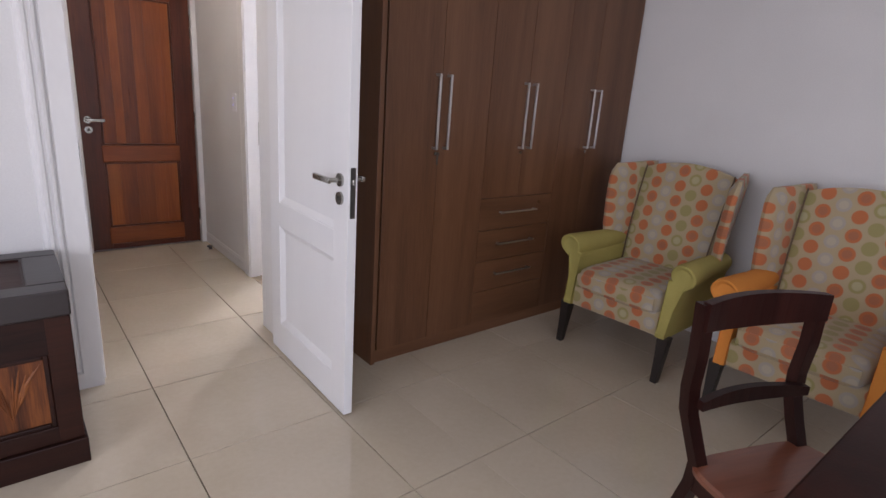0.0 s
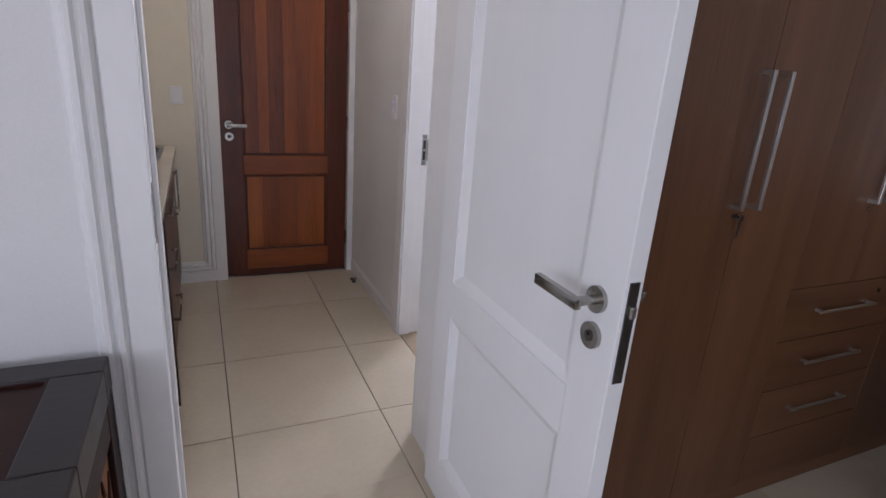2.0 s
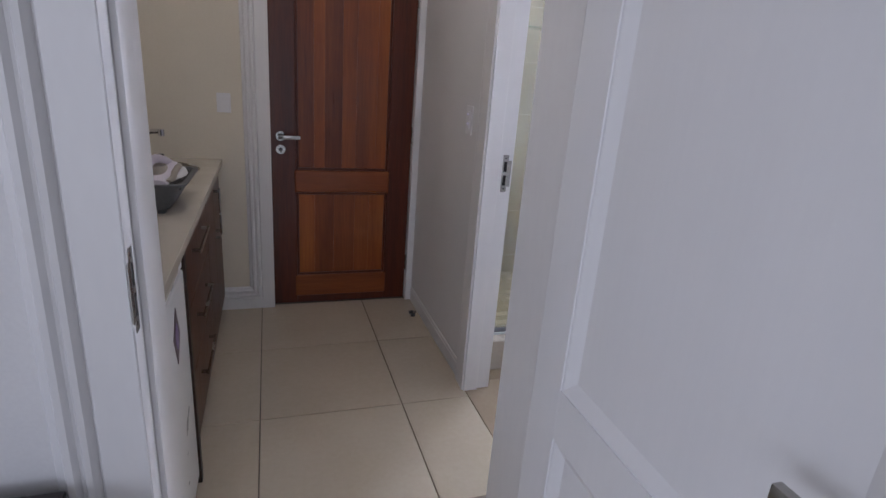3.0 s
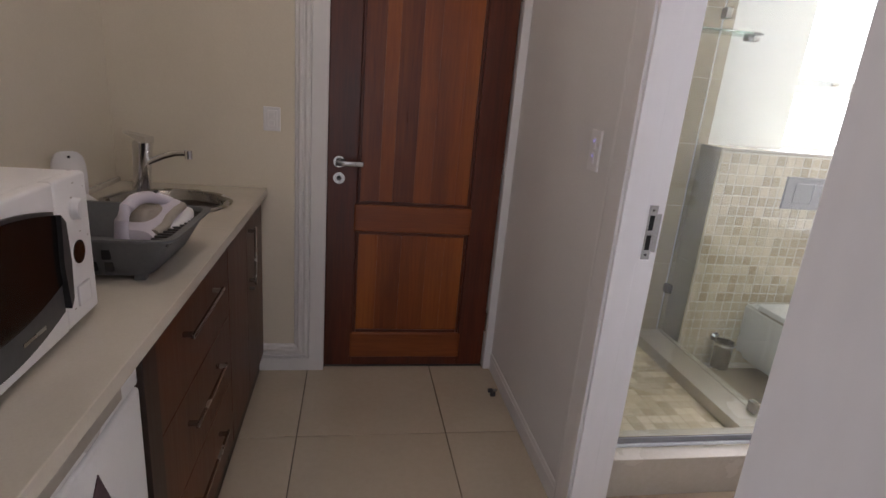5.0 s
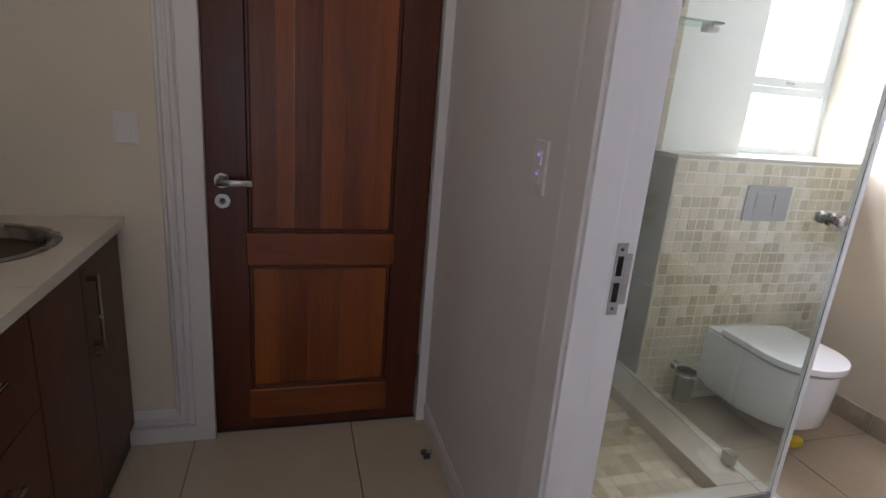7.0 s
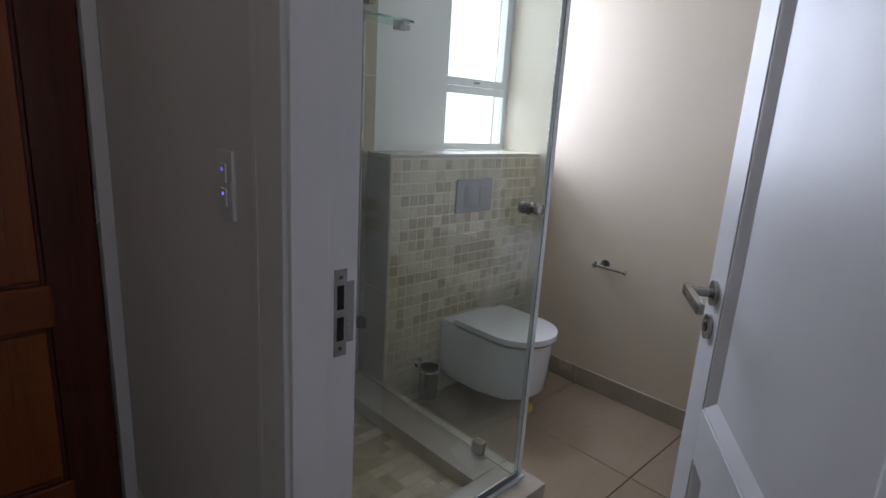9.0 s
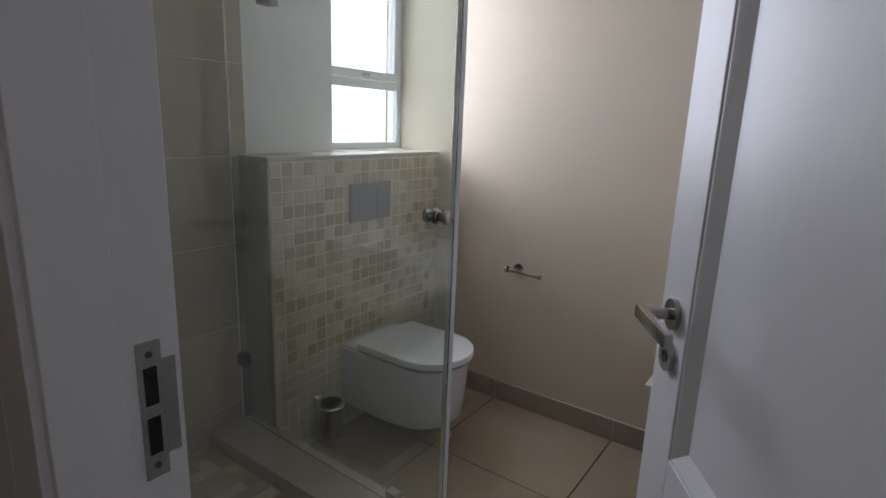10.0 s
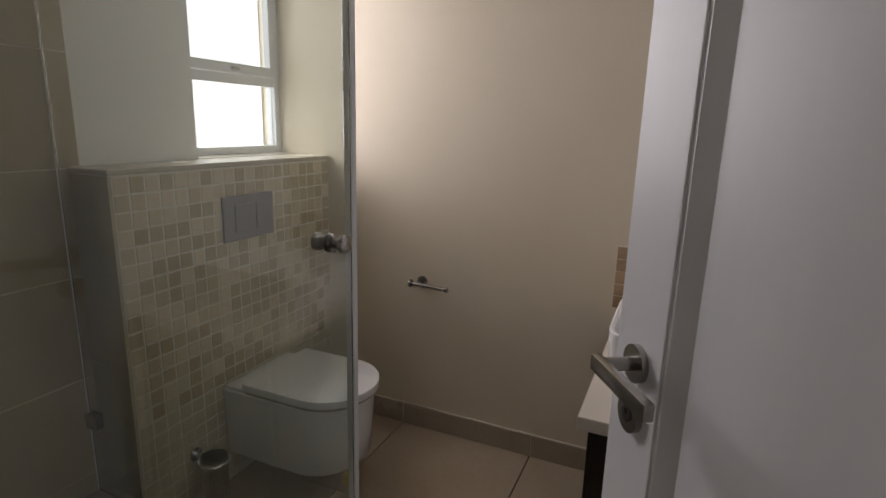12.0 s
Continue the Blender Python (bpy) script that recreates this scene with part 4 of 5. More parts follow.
def sink():
    root = thing("sink", pose(-0.055, 4.41, 0.89), "round stainless steel sink set into the worktop", "sink")
    prof = ((0.222, 0.0005), (0.224, 0.003), (0.216, 0.0055), (0.198, 0.004), (0.190, -0.004), (0.182, -0.06), (0.170, -0.12), (0.13, -0.148), (0.04, -0.155), (0.039, -0.158), (0.04, -0.165), (0.135, -0.16), (0.18, -0.125), (0.190, -0.06), (0.194, -0.01))
    rings = [[(r * math.cos(a), r * math.sin(a), z) for a in [2 * math.pi * i / 48 for i in range(48)]] for r, z in prof]
    part("bowl", loft(rings, closed=True), SINKSTEEL, root, smooth=True)
    part("drain", rod((0, 0, -0.164), (0, 0, -0.152), 0.041, 24), CHROME, root, smooth=True)


def tap():
    root = thing("tap", pose(-0.195, 4.565, 0.8905) @ Matrix.Scale(1.22, 4), "chrome single-lever mixer tap behind the sink", "tap")
    part("base", rod((0, 0, 0), (0, 0, 0.012), 0.027, 24), CHROME, root, smooth=True)
    part("body", loft([[(x + 0.012 * z / 0.15, y, z) for x, y, _ in superellipse(0, 0, 0, a, b, 2.6, 24)] for z, a, b in ((0.01, 0.026, 0.025), (0.06, 0.025, 0.025), (0.12, 0.027, 0.025), (0.155, 0.029, 0.025), (0.162, 0.022, 0.019))]), CHROME, root, smooth=True)
    d = Vector((0.93, -0.36, 0)).normalized()
    pts = [d * s + Vector((0.01, 0, z)) for s, z in ((0.01, 0.09), (0.04, 0.105), (0.08, 0.122), (0.12, 0.134), (0.155, 0.138))]
    part("spout", tube(pts, 0.0095, 14), CHROME, root, smooth=True)
    end = d * 0.163 + Vector((0.01, 0, 0))
    part("aerator", rod(end + Vector((0, 0, 0.121)), end + Vector((0, 0, 0.146)), 0.0115, 18), CHROME, root, smooth=True)
    lever = loft([[(0.012 - d.x * s - w * d.y * u, 0.0 - d.y * s + w * d.x * u, z + h * v) for u, v in ((-1, -1), (1, -1), (1, 1), (-1, 1))] for s, z, w, h in ((-0.026, 0.165, 0.019, 0.009), (0.012, 0.172, 0.017, 0.007), (0.045, 0.179, 0.013, 0.004), (0.060, 0.182, 0.010, 0.002))])
    part("lever", lever, CHROME, root, smooth=True)


sink()
tap()


def kitchen_unit(y0, y1, drawers, label, name):
    xf, xb = 0.222, -0.345
    root = thing(name, pose(0, 0, 0), label, "kitchen unit", group="units under the worktop")
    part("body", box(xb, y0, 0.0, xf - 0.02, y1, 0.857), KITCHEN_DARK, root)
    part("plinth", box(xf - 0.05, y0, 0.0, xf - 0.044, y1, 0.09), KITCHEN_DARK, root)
    if drawers:
        zs = (0.10, 0.36, 0.60, 0.848)
        for a, b in zip(zs, zs[1:]):
            d = part("drawer", box(xf - 0.018, y0 + 0.002, a + 0.0015, xf, y1 - 0.002, b - 0.0015, 0.0012), KITCHEN, root)
            z = b - 0.09
            yc = (y0 + y1) / 2
            part("handle", boxes((xf + 0.022, yc - 0.16, z - 0.005, xf + 0.031, yc + 0.16, z + 0.005, 0.002), (xf, yc - 0.15, z - 0.005, xf + 0.026, yc - 0.138, z + 0.005), (xf, yc + 0.138, z - 0.005, xf + 0.026, yc + 0.15, z + 0.005)), STEEL, d, "steel bar handle")
    else:
        mid = (y0 + y1) / 2 - 0.02
        d = part("door", box(xf - 0.018, y0 + 0.002, 0.1, xf, mid - 0.0015, 0.847, 0.0012), KITCHEN, root)
        e = part("door", box(xf - 0.018, mid + 0.0015, 0.1, xf, y1 - 0.002, 0.847, 0.0012), KITCHEN, root)
        for p, y in ((e, mid + 0.045),):
            part("handle", boxes((xf + 0.022, y - 0.006, 0.565, xf + 0.031, y + 0.006, 0.80, 0.002), (xf, y - 0.006, 0.575, xf + 0.026, y + 0.006, 0.587), (xf, y - 0.006, 0.778, xf + 0.026, y + 0.006, 0.79)), STEEL, p, "steel bar handle")
            part("lock", rod((xf, y + 0.004, 0.545), (xf + 0.02, y + 0.004, 0.545), 0.007, 12), LOCKDARK, p, smooth=True)
    return root


kitchen_unit(3.40, 4.07, True, "dark walnut drawer unit with three steel-handled drawers", "drawer_unit")
kitchen_unit(4.073, 4.74, False, "dark walnut sink unit with two doors", "sink_unit")
gable = thing("end_gable", pose(0, 0, 0), "dark brown upright board between fridge and drawers", "gable board")
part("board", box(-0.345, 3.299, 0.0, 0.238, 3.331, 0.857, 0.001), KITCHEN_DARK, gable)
# near-black infill across the space left before the drawers
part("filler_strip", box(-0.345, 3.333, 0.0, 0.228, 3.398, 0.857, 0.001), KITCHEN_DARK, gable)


def fridge():
    root = thing("fridge", pose(0, 0, 0), "white under-counter fridge with a purple picture magnet", "fridge")
    part("cabinet", box(-0.345, 2.86, 0.02, 0.174, 3.29, 0.842, 0.006), ENAMEL, root)
    door = part("door", box(0.178, 2.86, 0.04, 0.232, 3.294, 0.80, 0.008, 3), ENAMEL, root, smooth=True)
    part("top_trim", box(0.174, 2.86, 0.804, 0.230, 3.294, 0.854, 0.006, 3), ENAMEL, root, smooth=True)
    part("grip_recess", box(0.2285, 2.90, 0.818, 0.2315, 3.22, 0.842, 0.001), GREYBIT, door, "grey recessed grip")
    for y in (2.90, 3.25):
        part("foot", rod((0.05, y, 0), (0.05, y, 0.022), 0.018, 12), DARKPLASTIC, root)


fridge()
mag = thing("fridge_magnet", pose(0.2323, 3.098, 0.672), "diamond-shaped purple picture magnet on the fridge door", "magnet")
part("sheet", extrude_outline([(-0.05, 0.01), (-0.01, -0.082), (0.05, -0.01), (0.01, 0.082)], "x", 0, 0.0015), PRINTDARK, mag)
part("picture", extrude_outline([(0.022 * math.cos(a), 0.04 * math.sin(a)) for a in [2 * math.pi * i / 16 for i in range(16)]], "x", 0.0015, 0.0022), PURPLE, mag)


def microwave():
    """It faces +x, a little turned."""
    root = thing("microwave", pose(-0.10, 3.168, 0.89, 0, 0, 1.5), "white microwave oven with a black lens-shaped window", "microwave")
    w, dpt, h = 0.50, 0.42, 0.285
    x1 = 0.205
    part("body", box(x1 - dpt, -w / 2, 0.014, x1, w / 2, h, 0.008, 3), WHITE_PLASTIC, root, smooth=True)
    for a in (-0.36, 0.16):
        for b in (-0.2, 0.2):
            part("foot", rod((a, b, 0), (a, b, 0.016), 0.014, 12), DARKPLASTIC, root)
    y_split = 0.125
    front = part("door", box(x1 - 0.004, -w / 2, 0.016, x1 + 0.024, y_split, h, 0.007, 3), WHITE_PLASTIC, root, smooth=True)
    part("control_panel", box(x1 - 0.004, y_split + 0.002, 0.016, x1 + 0.022, w / 2, h, 0.007, 3), WHITE_PLASTIC, root, smooth=True)
    ya, yb, zc = -w / 2 + 0.012, y_split - 0.022, 0.15
    top = [(yb + (ya - yb) * i / 16, zc + 0.078 + 0.034 * math.sin(math.pi * (0.12 + 0.76 * i / 16))) for i in range(17)]
    low = [(ya + (yb - ya) * i / 16, zc - 0.070 - 0.040 * math.sin(math.pi * (0.12 + 0.76 * i / 16))) for i in range(17)]
    part("window_frame", extrude_outline(top + low, "x", x1 + 0.0235, x1 + 0.030), DARKPLASTIC, front, "dark grey lens-shaped surround")
    inner = [(y, z - 0.006) for y, z in top] + [(y, z + 0.052) for y, z in low]
    part("window", extrude_outline(inner, "x", x1 + 0.0305, x1 + 0.0325), BLACKGLASS, front, "black glass window")
    part("handle", extrude_outline([(yb + 0.002, 0.235), (yb + 0.016, 0.22), (yb + 0.020, 0.15), (yb + 0.014, 0.085), (yb + 0.002, 0.07), (yb - 0.006, 0.15)], "x", x1 + 0.0245, x1 + 0.040), DARKPLASTIC, front, "dark curved door grip")
    part("badge", box(x1 + 0.0302, -0.03, 0.064, x1 + 0.0312, 0.035, 0.070), STEEL, front)
    part("dial", rod((x1 + 0.021, 0.192, 0.225), (x1 + 0.036, 0.192, 0.225), 0.021, 24, 0.018), WHITE_PLASTIC, root, smooth=True)
    part("dial_socket", rod((x1 + 0.0215, 0.192, 0.145), (x1 + 0.0235, 0.192, 0.145), 0.022, 24), BLACKGLASS, root, "round black dial")
    part("button", box(x1 + 0.021, 0.168, 0.045, x1 + 0.026, 0.216, 0.085, 0.004), WHITE_PLASTIC, root)
    rnd = random.Random(2)
    for k in range(10):
        y, z = rnd.uniform(0.15, 0.235), rnd.uniform(0.04, 0.27)
        part("fleck", box(x1 + 0.0218, y, z, x1 + 0.0224, y + rnd.uniform(0.002, 0.009), z + rnd.uniform(0.001, 0.004)), GREYBIT, root, "rubbed grey mark")


microwave()


def dish_rack():
    root = thing("dish_rack", pose(-0.035, 3.745, 0.89, 0, 0, -1), "grey plastic dish rack standing on the worktop", "dish rack")
    def ring(a, b, z, p=12):
        return superellipse(0, 0, z, a, b, p, 44)
    part("tray", loft([ring(0.190, 0.138, 0.010), ring(0.196, 0.143, 0.014), ring(0.246, 0.172, 0.100), ring(0.258, 0.182, 0.102), ring(0.258, 0.182, 0.107), ring(0.241, 0.168, 0.107), ring(0.188, 0.136, 0.018)]), RACKGREY, root, smooth=True)
    for a in (-0.17, 0.17):
        for b in (-0.13, 0.13):
            part("foot", box(a - 0.012, b - 0.012, 0, a + 0.012, b + 0.012, 0.014, 0.002), RACKGREY, root)
    for k in range(3):
        for z in (0.036, 0.068):
            x = 0.035 + 0.034 * k
            y = -0.151 - (z - 0.036) * 0.34
            part("slot", box(x, y - 0.003, z - 0.012, x + 0.018, y + 0.004, z + 0.012, 0.001), HOLE_SHADE, root)
    for k in range(15):
        y = -0.15 + 0.021 * k
        part("comb_tooth", box(0.196, y, 0.086, 0.238, y + 0.007, 0.099), DARKPLASTIC, root)
    for k in range(5):
        x = -0.17 + 0.03 * k
        part("wire", tube([(x, -0.178, 0.105), (x, -0.165, 0.138), (x + 0.01, -0.10, 0.15), (x + 0.01, 0.02, 0.14), (x, 0.05, 0.04)], 0.0022, 6), DARKPLASTIC, root, smooth=True)
    for z in (0.128, 0.146):
        part("wire", tube([(-0.20, -0.16, z - 0.02), (-0.18, -0.15, z), (-0.03, -0.14, z)], 0.002, 6), DARKPLASTIC, root, smooth=True)


dish_rack()


def kettle():
    """Lying along the rack's depth, its handle arched over the near end."""
    root = thing("electric_kettle", pose(0.118, 3.76, 0.906, 0, 0, -6) @ Matrix.Scale(0.93, 4), "lilac-white plastic kettle lying in the dish rack", "kettle")
    rows = []
    for y, a, b, c in ((-0.118, 0.034, 0.032, 0.050), (-0.112, 0.050, 0.044, 0.052), (-0.085, 0.060, 0.053, 0.055), (-0.03, 0.062, 0.058, 0.058), (0.03, 0.060, 0.064, 0.065), (0.075, 0.056, 0.066, 0.072), (0.105, 0.047, 0.056, 0.076), (0.117, 0.030, 0.036, 0.078)):
        rows.append([(px, y, c + pz) for px, pz, _ in superellipse(0, 0, 0, a, b, 3, 32)])
    part("body", loft(rows), LILAC, root, smooth=True)
    part("side_band", tube([(0.052, -0.045, 0.070), (0.058, -0.02, 0.076), (0.060, 0.03, 0.082), (0.056, 0.075, 0.090), (0.046, 0.102, 0.094)], 0.0195, 14), WHITE_PLASTIC, root, smooth=True)
    part("gauge", tube([(0.046, -0.10, 0.085), (0.052, -0.055, 0.094), (0.046, -0.01, 0.106), (0.044, 0.04, 0.114), (0.040, 0.09, 0.116)], 0.0125, 12), GREYBIT, root, "taupe band", smooth=True)
    part("lid", loft([superellipse(-0.012, -0.02, z, a, b, 3, 28) for z, a, b in ((0.108, 0.036, 0.062), (0.120, 0.035, 0.060), (0.134, 0.030, 0.045), (0.137, 0.018, 0.03))]), GREYBIT, root, "taupe rounded lid", smooth=True)
    path = [(-0.022, -0.116, 0.045), (-0.024, -0.126, 0.080), (-0.022, -0.122, 0.120), (-0.018, -0.102, 0.150), (-0.013, -0.070, 0.163), (-0.008, -0.030, 0.163), (-0.003, 0.010, 0.155), (0.002, 0.045, 0.142), (0.006, 0.085, 0.126)]
    part("handle", tube(path, 0.0165, 14), LILAC, root, smooth=True)
    part("switch", box(-0.014, 0.002, 0.160, 0.008, 0.022, 0.174, 0.003), DARKPLASTIC, root, "dark switch on the handle")


kettle()


def kettle_base():
    root = thing("kettle_stand", pose(-0.30, 4.25, 0.891, 0, 0, -50) @ Matrix.Scale(0.86, 4), "white plastic appliance stand propped up behind the rack", "stand")
    part("plate", loft([[(d, x, 0.115 + z) for x, z, _ in superellipse(0, 0, 0, 0.058 - i, 0.105 - i, 3.2, 32)] for d, i in ((0.0, 0.006), (0.004, 0.0), (0.018, 0.0), (0.024, 0.008))]), WHITE_PLASTIC, root, smooth=True)
    part("foot", loft([superellipse(0.045, 0, z, a, b, 3, 28) for z, a, b in ((0.0, 0.075, 0.085), (0.012, 0.075, 0.085), (0.035, 0.055, 0.07), (0.055, 0.03, 0.05))]), WHITE_PLASTIC, root, smooth=True)
    for z in (0.10, 0.20):
        part("screw_hole", rod((0.022, 0, z), (0.0255, 0, z), 0.0055, 10), HOLE_SHADE, root)


kettle_base()


def light_switch(m, label, tall, lit):
    root = thing("light_switch", m, label, "switch")
    part("plate", box(-0.035, -0.008, -tall / 2, 0.035, 0, tall / 2, 0.003), WHITE_PLASTIC, root, smooth=False)
    if lit:
        for z in (0.022, -0.022):
            rocker = part("rocker", box(-0.012, -0.011, z - 0.017, 0.012, -0.007, z + 0.017, 0.002), WHITE_PLASTIC, root)
            part("indicator", box(-0.0022, -0.0122, z + 0.004, 0.0022, -0.0108, z + 0.0095), BLUE_LED, rocker, "small blue indicator light")
    else:
        part("inner_plate", box(-0.022, -0.0105, -0.036, 0.022, -0.007, 0.036, 0.002), WHITE_PLASTIC, root)
        part("rocker", box(-0.011, -0.0125, 0.004, 0.011, -0.01, 0.030, 0.002), WHITE_PLASTIC, root)
        part("rocker", box(-0.011, -0.0125, -0.030, 0.011, -0.01, -0.004, 0.002), WHITE_PLASTIC, root)


light_switch(pose(0.268, 4.76, 1.186), "white square light switch on the cream wall", 0.10, False)
light_switch(pose(1.345, 3.918, 1.226, 0, 0, -90), "tall white switch with two blue indicator lights", 0.125, True)

# Out-of-view globe lamp, added only to brighten the passage walls.
def passage_fill_light():
    root = thing("passage_fill_light", pose(0.5, 3.45, 2.40), "unseen opal globe added to brighten the passage", "ceiling light")
    part("base", rod((0, 0, 0.18), (0, 0, 0.1998), 0.06, 32), WHITE_PLASTIC, root, smooth=True)
    part("neck", rod((0, 0, 0.09), (0, 0, 0.18), 0.03, 24), WHITE_PLASTIC, root, smooth=True)
    part("globe", loft([superellipse(0, 0, -0.1 * math.cos(a), 0.1 * math.sin(a), 0.1 * math.sin(a), 2, 32) for a in [math.pi * (0.03 + 0.87 * i / 14) for i in range(15)]]), FILL_OPAL, root, "glowing globe of the added fill light", smooth=True)


passage_fill_light()

stop = thing("door_stop", pose(1.268, 4.50, 0) @ Matrix.Scale(0.8, 4), "small dark rubber and steel door stop on the tiles", "door stop")
part("post", rod((0.058, 0, 0.035), (0.03, 0, 0.035), 0.009, 14), STEEL, stop, smooth=True)
part("rubber_tip", rod((0.03, 0, 0.035), (0.005, 0, 0.035), 0.014, 16, 0.012), DARKPLASTIC, stop, smooth=True)
part("foot", box(0.02, -0.012, 0.0, 0.05, 0.012, 0.028, 0.003), DARKPLASTIC, stop)


# ---- bathroom ----
def bath_window():
    x0, x1, z0, z1, y = 2.847, 3.398, 1.208, 2.198, 5.02
    root = thing("window_1", pose(0, 0, 0), "narrow white aluminium bathroom window with a top-hung sash", "window", kind="structure")
    part("window_frame", boxes((x0, y - 0.015, z0, x1, y + 0.035, z0 + 0.03), (x0, y - 0.015, z1 - 0.03, x1, y + 0.035, z1), (x0, y - 0.015, z0 + 0.03, x0 + 0.03, y + 0.035, z1 - 0.03), (x1 - 0.03, y - 0.015, z0 + 0.03, x1, y + 0.035, z1 - 0.03), (x0 + 0.03, y - 0.010, 1.492, x1 - 0.03, y + 0.03, 1.530)), ALU, root, "white aluminium frame with transom")
    sash = part("sash", boxes((x0 + 0.031, y - 0.022, 1.532, x1 - 0.031, y + 0.012, 1.572, 0.003), (x0 + 0.031, y - 0.022, z1 - 0.065, x1 - 0.031, y + 0.012, z1 - 0.031, 0.003), (x0 + 0.031, y - 0.022, 1.572, x0 + 0.061, y + 0.012, z1 - 0.065), (x1 - 0.061, y - 0.022, 1.572, x1 - 0.031, y + 0.012, z1 - 0.065)), ALU, root, "white top-hung sash")
    for n, (a, b, c, d) in enumerate(((x0 + 0.03, z0 + 0.03, x1 - 0.03, 1.492), (x0 + 0.061, 1.572, x1 - 0.061, z1 - 0.065))):
        pane = part("pane", box(a, y + 0.003, b, c, y + 0.008, d), PANE, root)
        pane.visible_shadow = False
    part("catch", box(3.11, y - 0.034, 1.545, 3.15, y - 0.022, 1.556, 0.002), STEEL, sash)


bath_window()


def cistern_wall():
    root = thing("cistern_wall", pose(0, 0, 0), "half-height mosaic-clad cistern wall under the window", "low wall", kind="structure")
    part("core", box(2.387, 4.7468, 0, 3.398, 4.918, 1.186), MOSAIC_GROUT, root, "pale grouted wall core")
    part("end_tile", box(2.376, 4.747, 0.0, 2.386, 4.918, 0.598, 0.001), BOXEND, root)
    part("end_tile", box(2.376, 4.747, 0.600, 2.386, 4.918, 1.186, 0.001), BOXEND, root)
    part("ledge", boxes((2.376, 4.746, 1.187, 3.398, 4.918, 1.204, 0.003), (2.85, 4.919, 1.191, 3.397, 5.00, 1.207, 0.002)), KERBTILE, root, "pale beige tiled ledge")
    return root


CISTERN = cistern_wall()


def toilet():
    """Its back at y=0, reaching to -y."""
    root = thing("toilet", pose(2.905, 4.743, 0.006), "white wall-hung toilet with closed lid", "toilet")
    def d_ring(w, l, z, back=0.0, n=18):
        straight = l - w * 0.98
        pts = [(w, back, z), (w, -straight * 0.5, z), (w, -straight, z)]
        for i in range(1, n):
            a = math.pi * i / n
            pts.append((w * math.cos(a), -straight - (l - straight) * math.sin(a), z))
        return pts + [(-w, -straight, z), (-w, -straight * 0.5, z), (-w, back, z)]
    part("bowl", loft([d_ring(0.10, 0.24, 0.06), d_ring(0.115, 0.31, 0.064), d_ring(0.125, 0.33, 0.10), d_ring(0.166, 0.472, 0.112), d_ring(0.172, 0.49, 0.130), d_ring(0.174, 0.498, 0.22), d_ring(0.177, 0.506, 0.33), d_ring(0.178, 0.508, 0.372), d_ring(0.172, 0.50, 0.378)]), CERAMIC, root, smooth=True)
    part("rear_deck", box(-0.172, -0.12, 0.374, 0.172, 0.0, 0.389, 0.005, 3), CERAMIC, root, smooth=True)
    lid = loft([[(x, y - 0.095, z) for x, y, _ in d_ring(w, l, 0)] for w, l, z in ((0.178, 0.427, 0.390), (0.184, 0.433, 0.393), (0.184, 0.433, 0.413), (0.182, 0.431, 0.418), (0.170, 0.415, 0.421), (0.10, 0.30, 0.422))])
    part("lid", lid, CERAMIC, root, "closed white D-shaped lid", smooth=True)
    # solid taupe band in place of the shadow between lid and bowl
    part("seat_line", loft([[(x, y - 0.098, z) for x, y, _ in d_ring(0.177, 0.4215, 0)] for z in (0.379, 0.3905)]), GREYBIT, root, "taupe band coloured as the shadow gap under the lid")


toilet()

plate = thing("flush_plate", pose(2.895, 4.745, 1.003), "rectangular grey dual flush plate on the mosaic", "flush plate")
part("surround", box(-0.125, -0.012, -0.082, 0.125, 0.0, 0.082, 0.004), SATIN, plate)
part("button", box(-0.075, -0.016, -0.05, 0.028, -0.011, 0.05, 0.002), SATIN, plate)
part("button", box(0.031, -0.016, -0.05, 0.075, -0.011, 0.05, 0.002), SATIN, plate)


def brush_holder():
    root = thing("toilet_brush_holder", pose(2.582, 4.68, 0.0), "chrome toilet brush holder fixed to the mosaic wall", "brush holder")
    part("bracket", rod((0.0, 0.064, 0.20), (0.0, 0.03, 0.20), 0.010, 14), CHROME, root, smooth=True)
    part("wall_rose", rod((0.0, 0.066, 0.20), (0.0, 0.058, 0.20), 0.024, 20), CHROME, root, smooth=True)
    part("ring", tube([(0.012 + 0.049 * math.cos(a), -0.012 + 0.049 * math.sin(a), 0.19) for a in [2 * math.pi * i / 24 for i in range(25)]], 0.005, 8), CHROME, root, smooth=True)
    cup = [[(0.012 + r * math.cos(a), -0.012 + r * math.sin(a), z) for a in [2 * math.pi * i / 28 for i in range(28)]] for r, z in ((0.034, 0.05), (0.043, 0.054), (0.045, 0.15), (0.045, 0.205), (0.042, 0.205), (0.041, 0.065), (0.02, 0.06))]
    part("cup", loft(cup), STEEL, root, "polished steel cup", smooth=True)


brush_holder()
sponge = thing("yellow_rim_block", pose(2.93, 4.33, 0.0), "small yellow plastic block on the floor by toilet", "cleaning block")
part("block", loft([superellipse(0, 0, z, a, b, 3, 20) for z, a, b in ((0.0, 0.035, 0.022), (0.01, 0.04, 0.027), (0.03, 0.036, 0.024), (0.038, 0.02, 0.012))]), YELLOW, sponge, smooth=True)


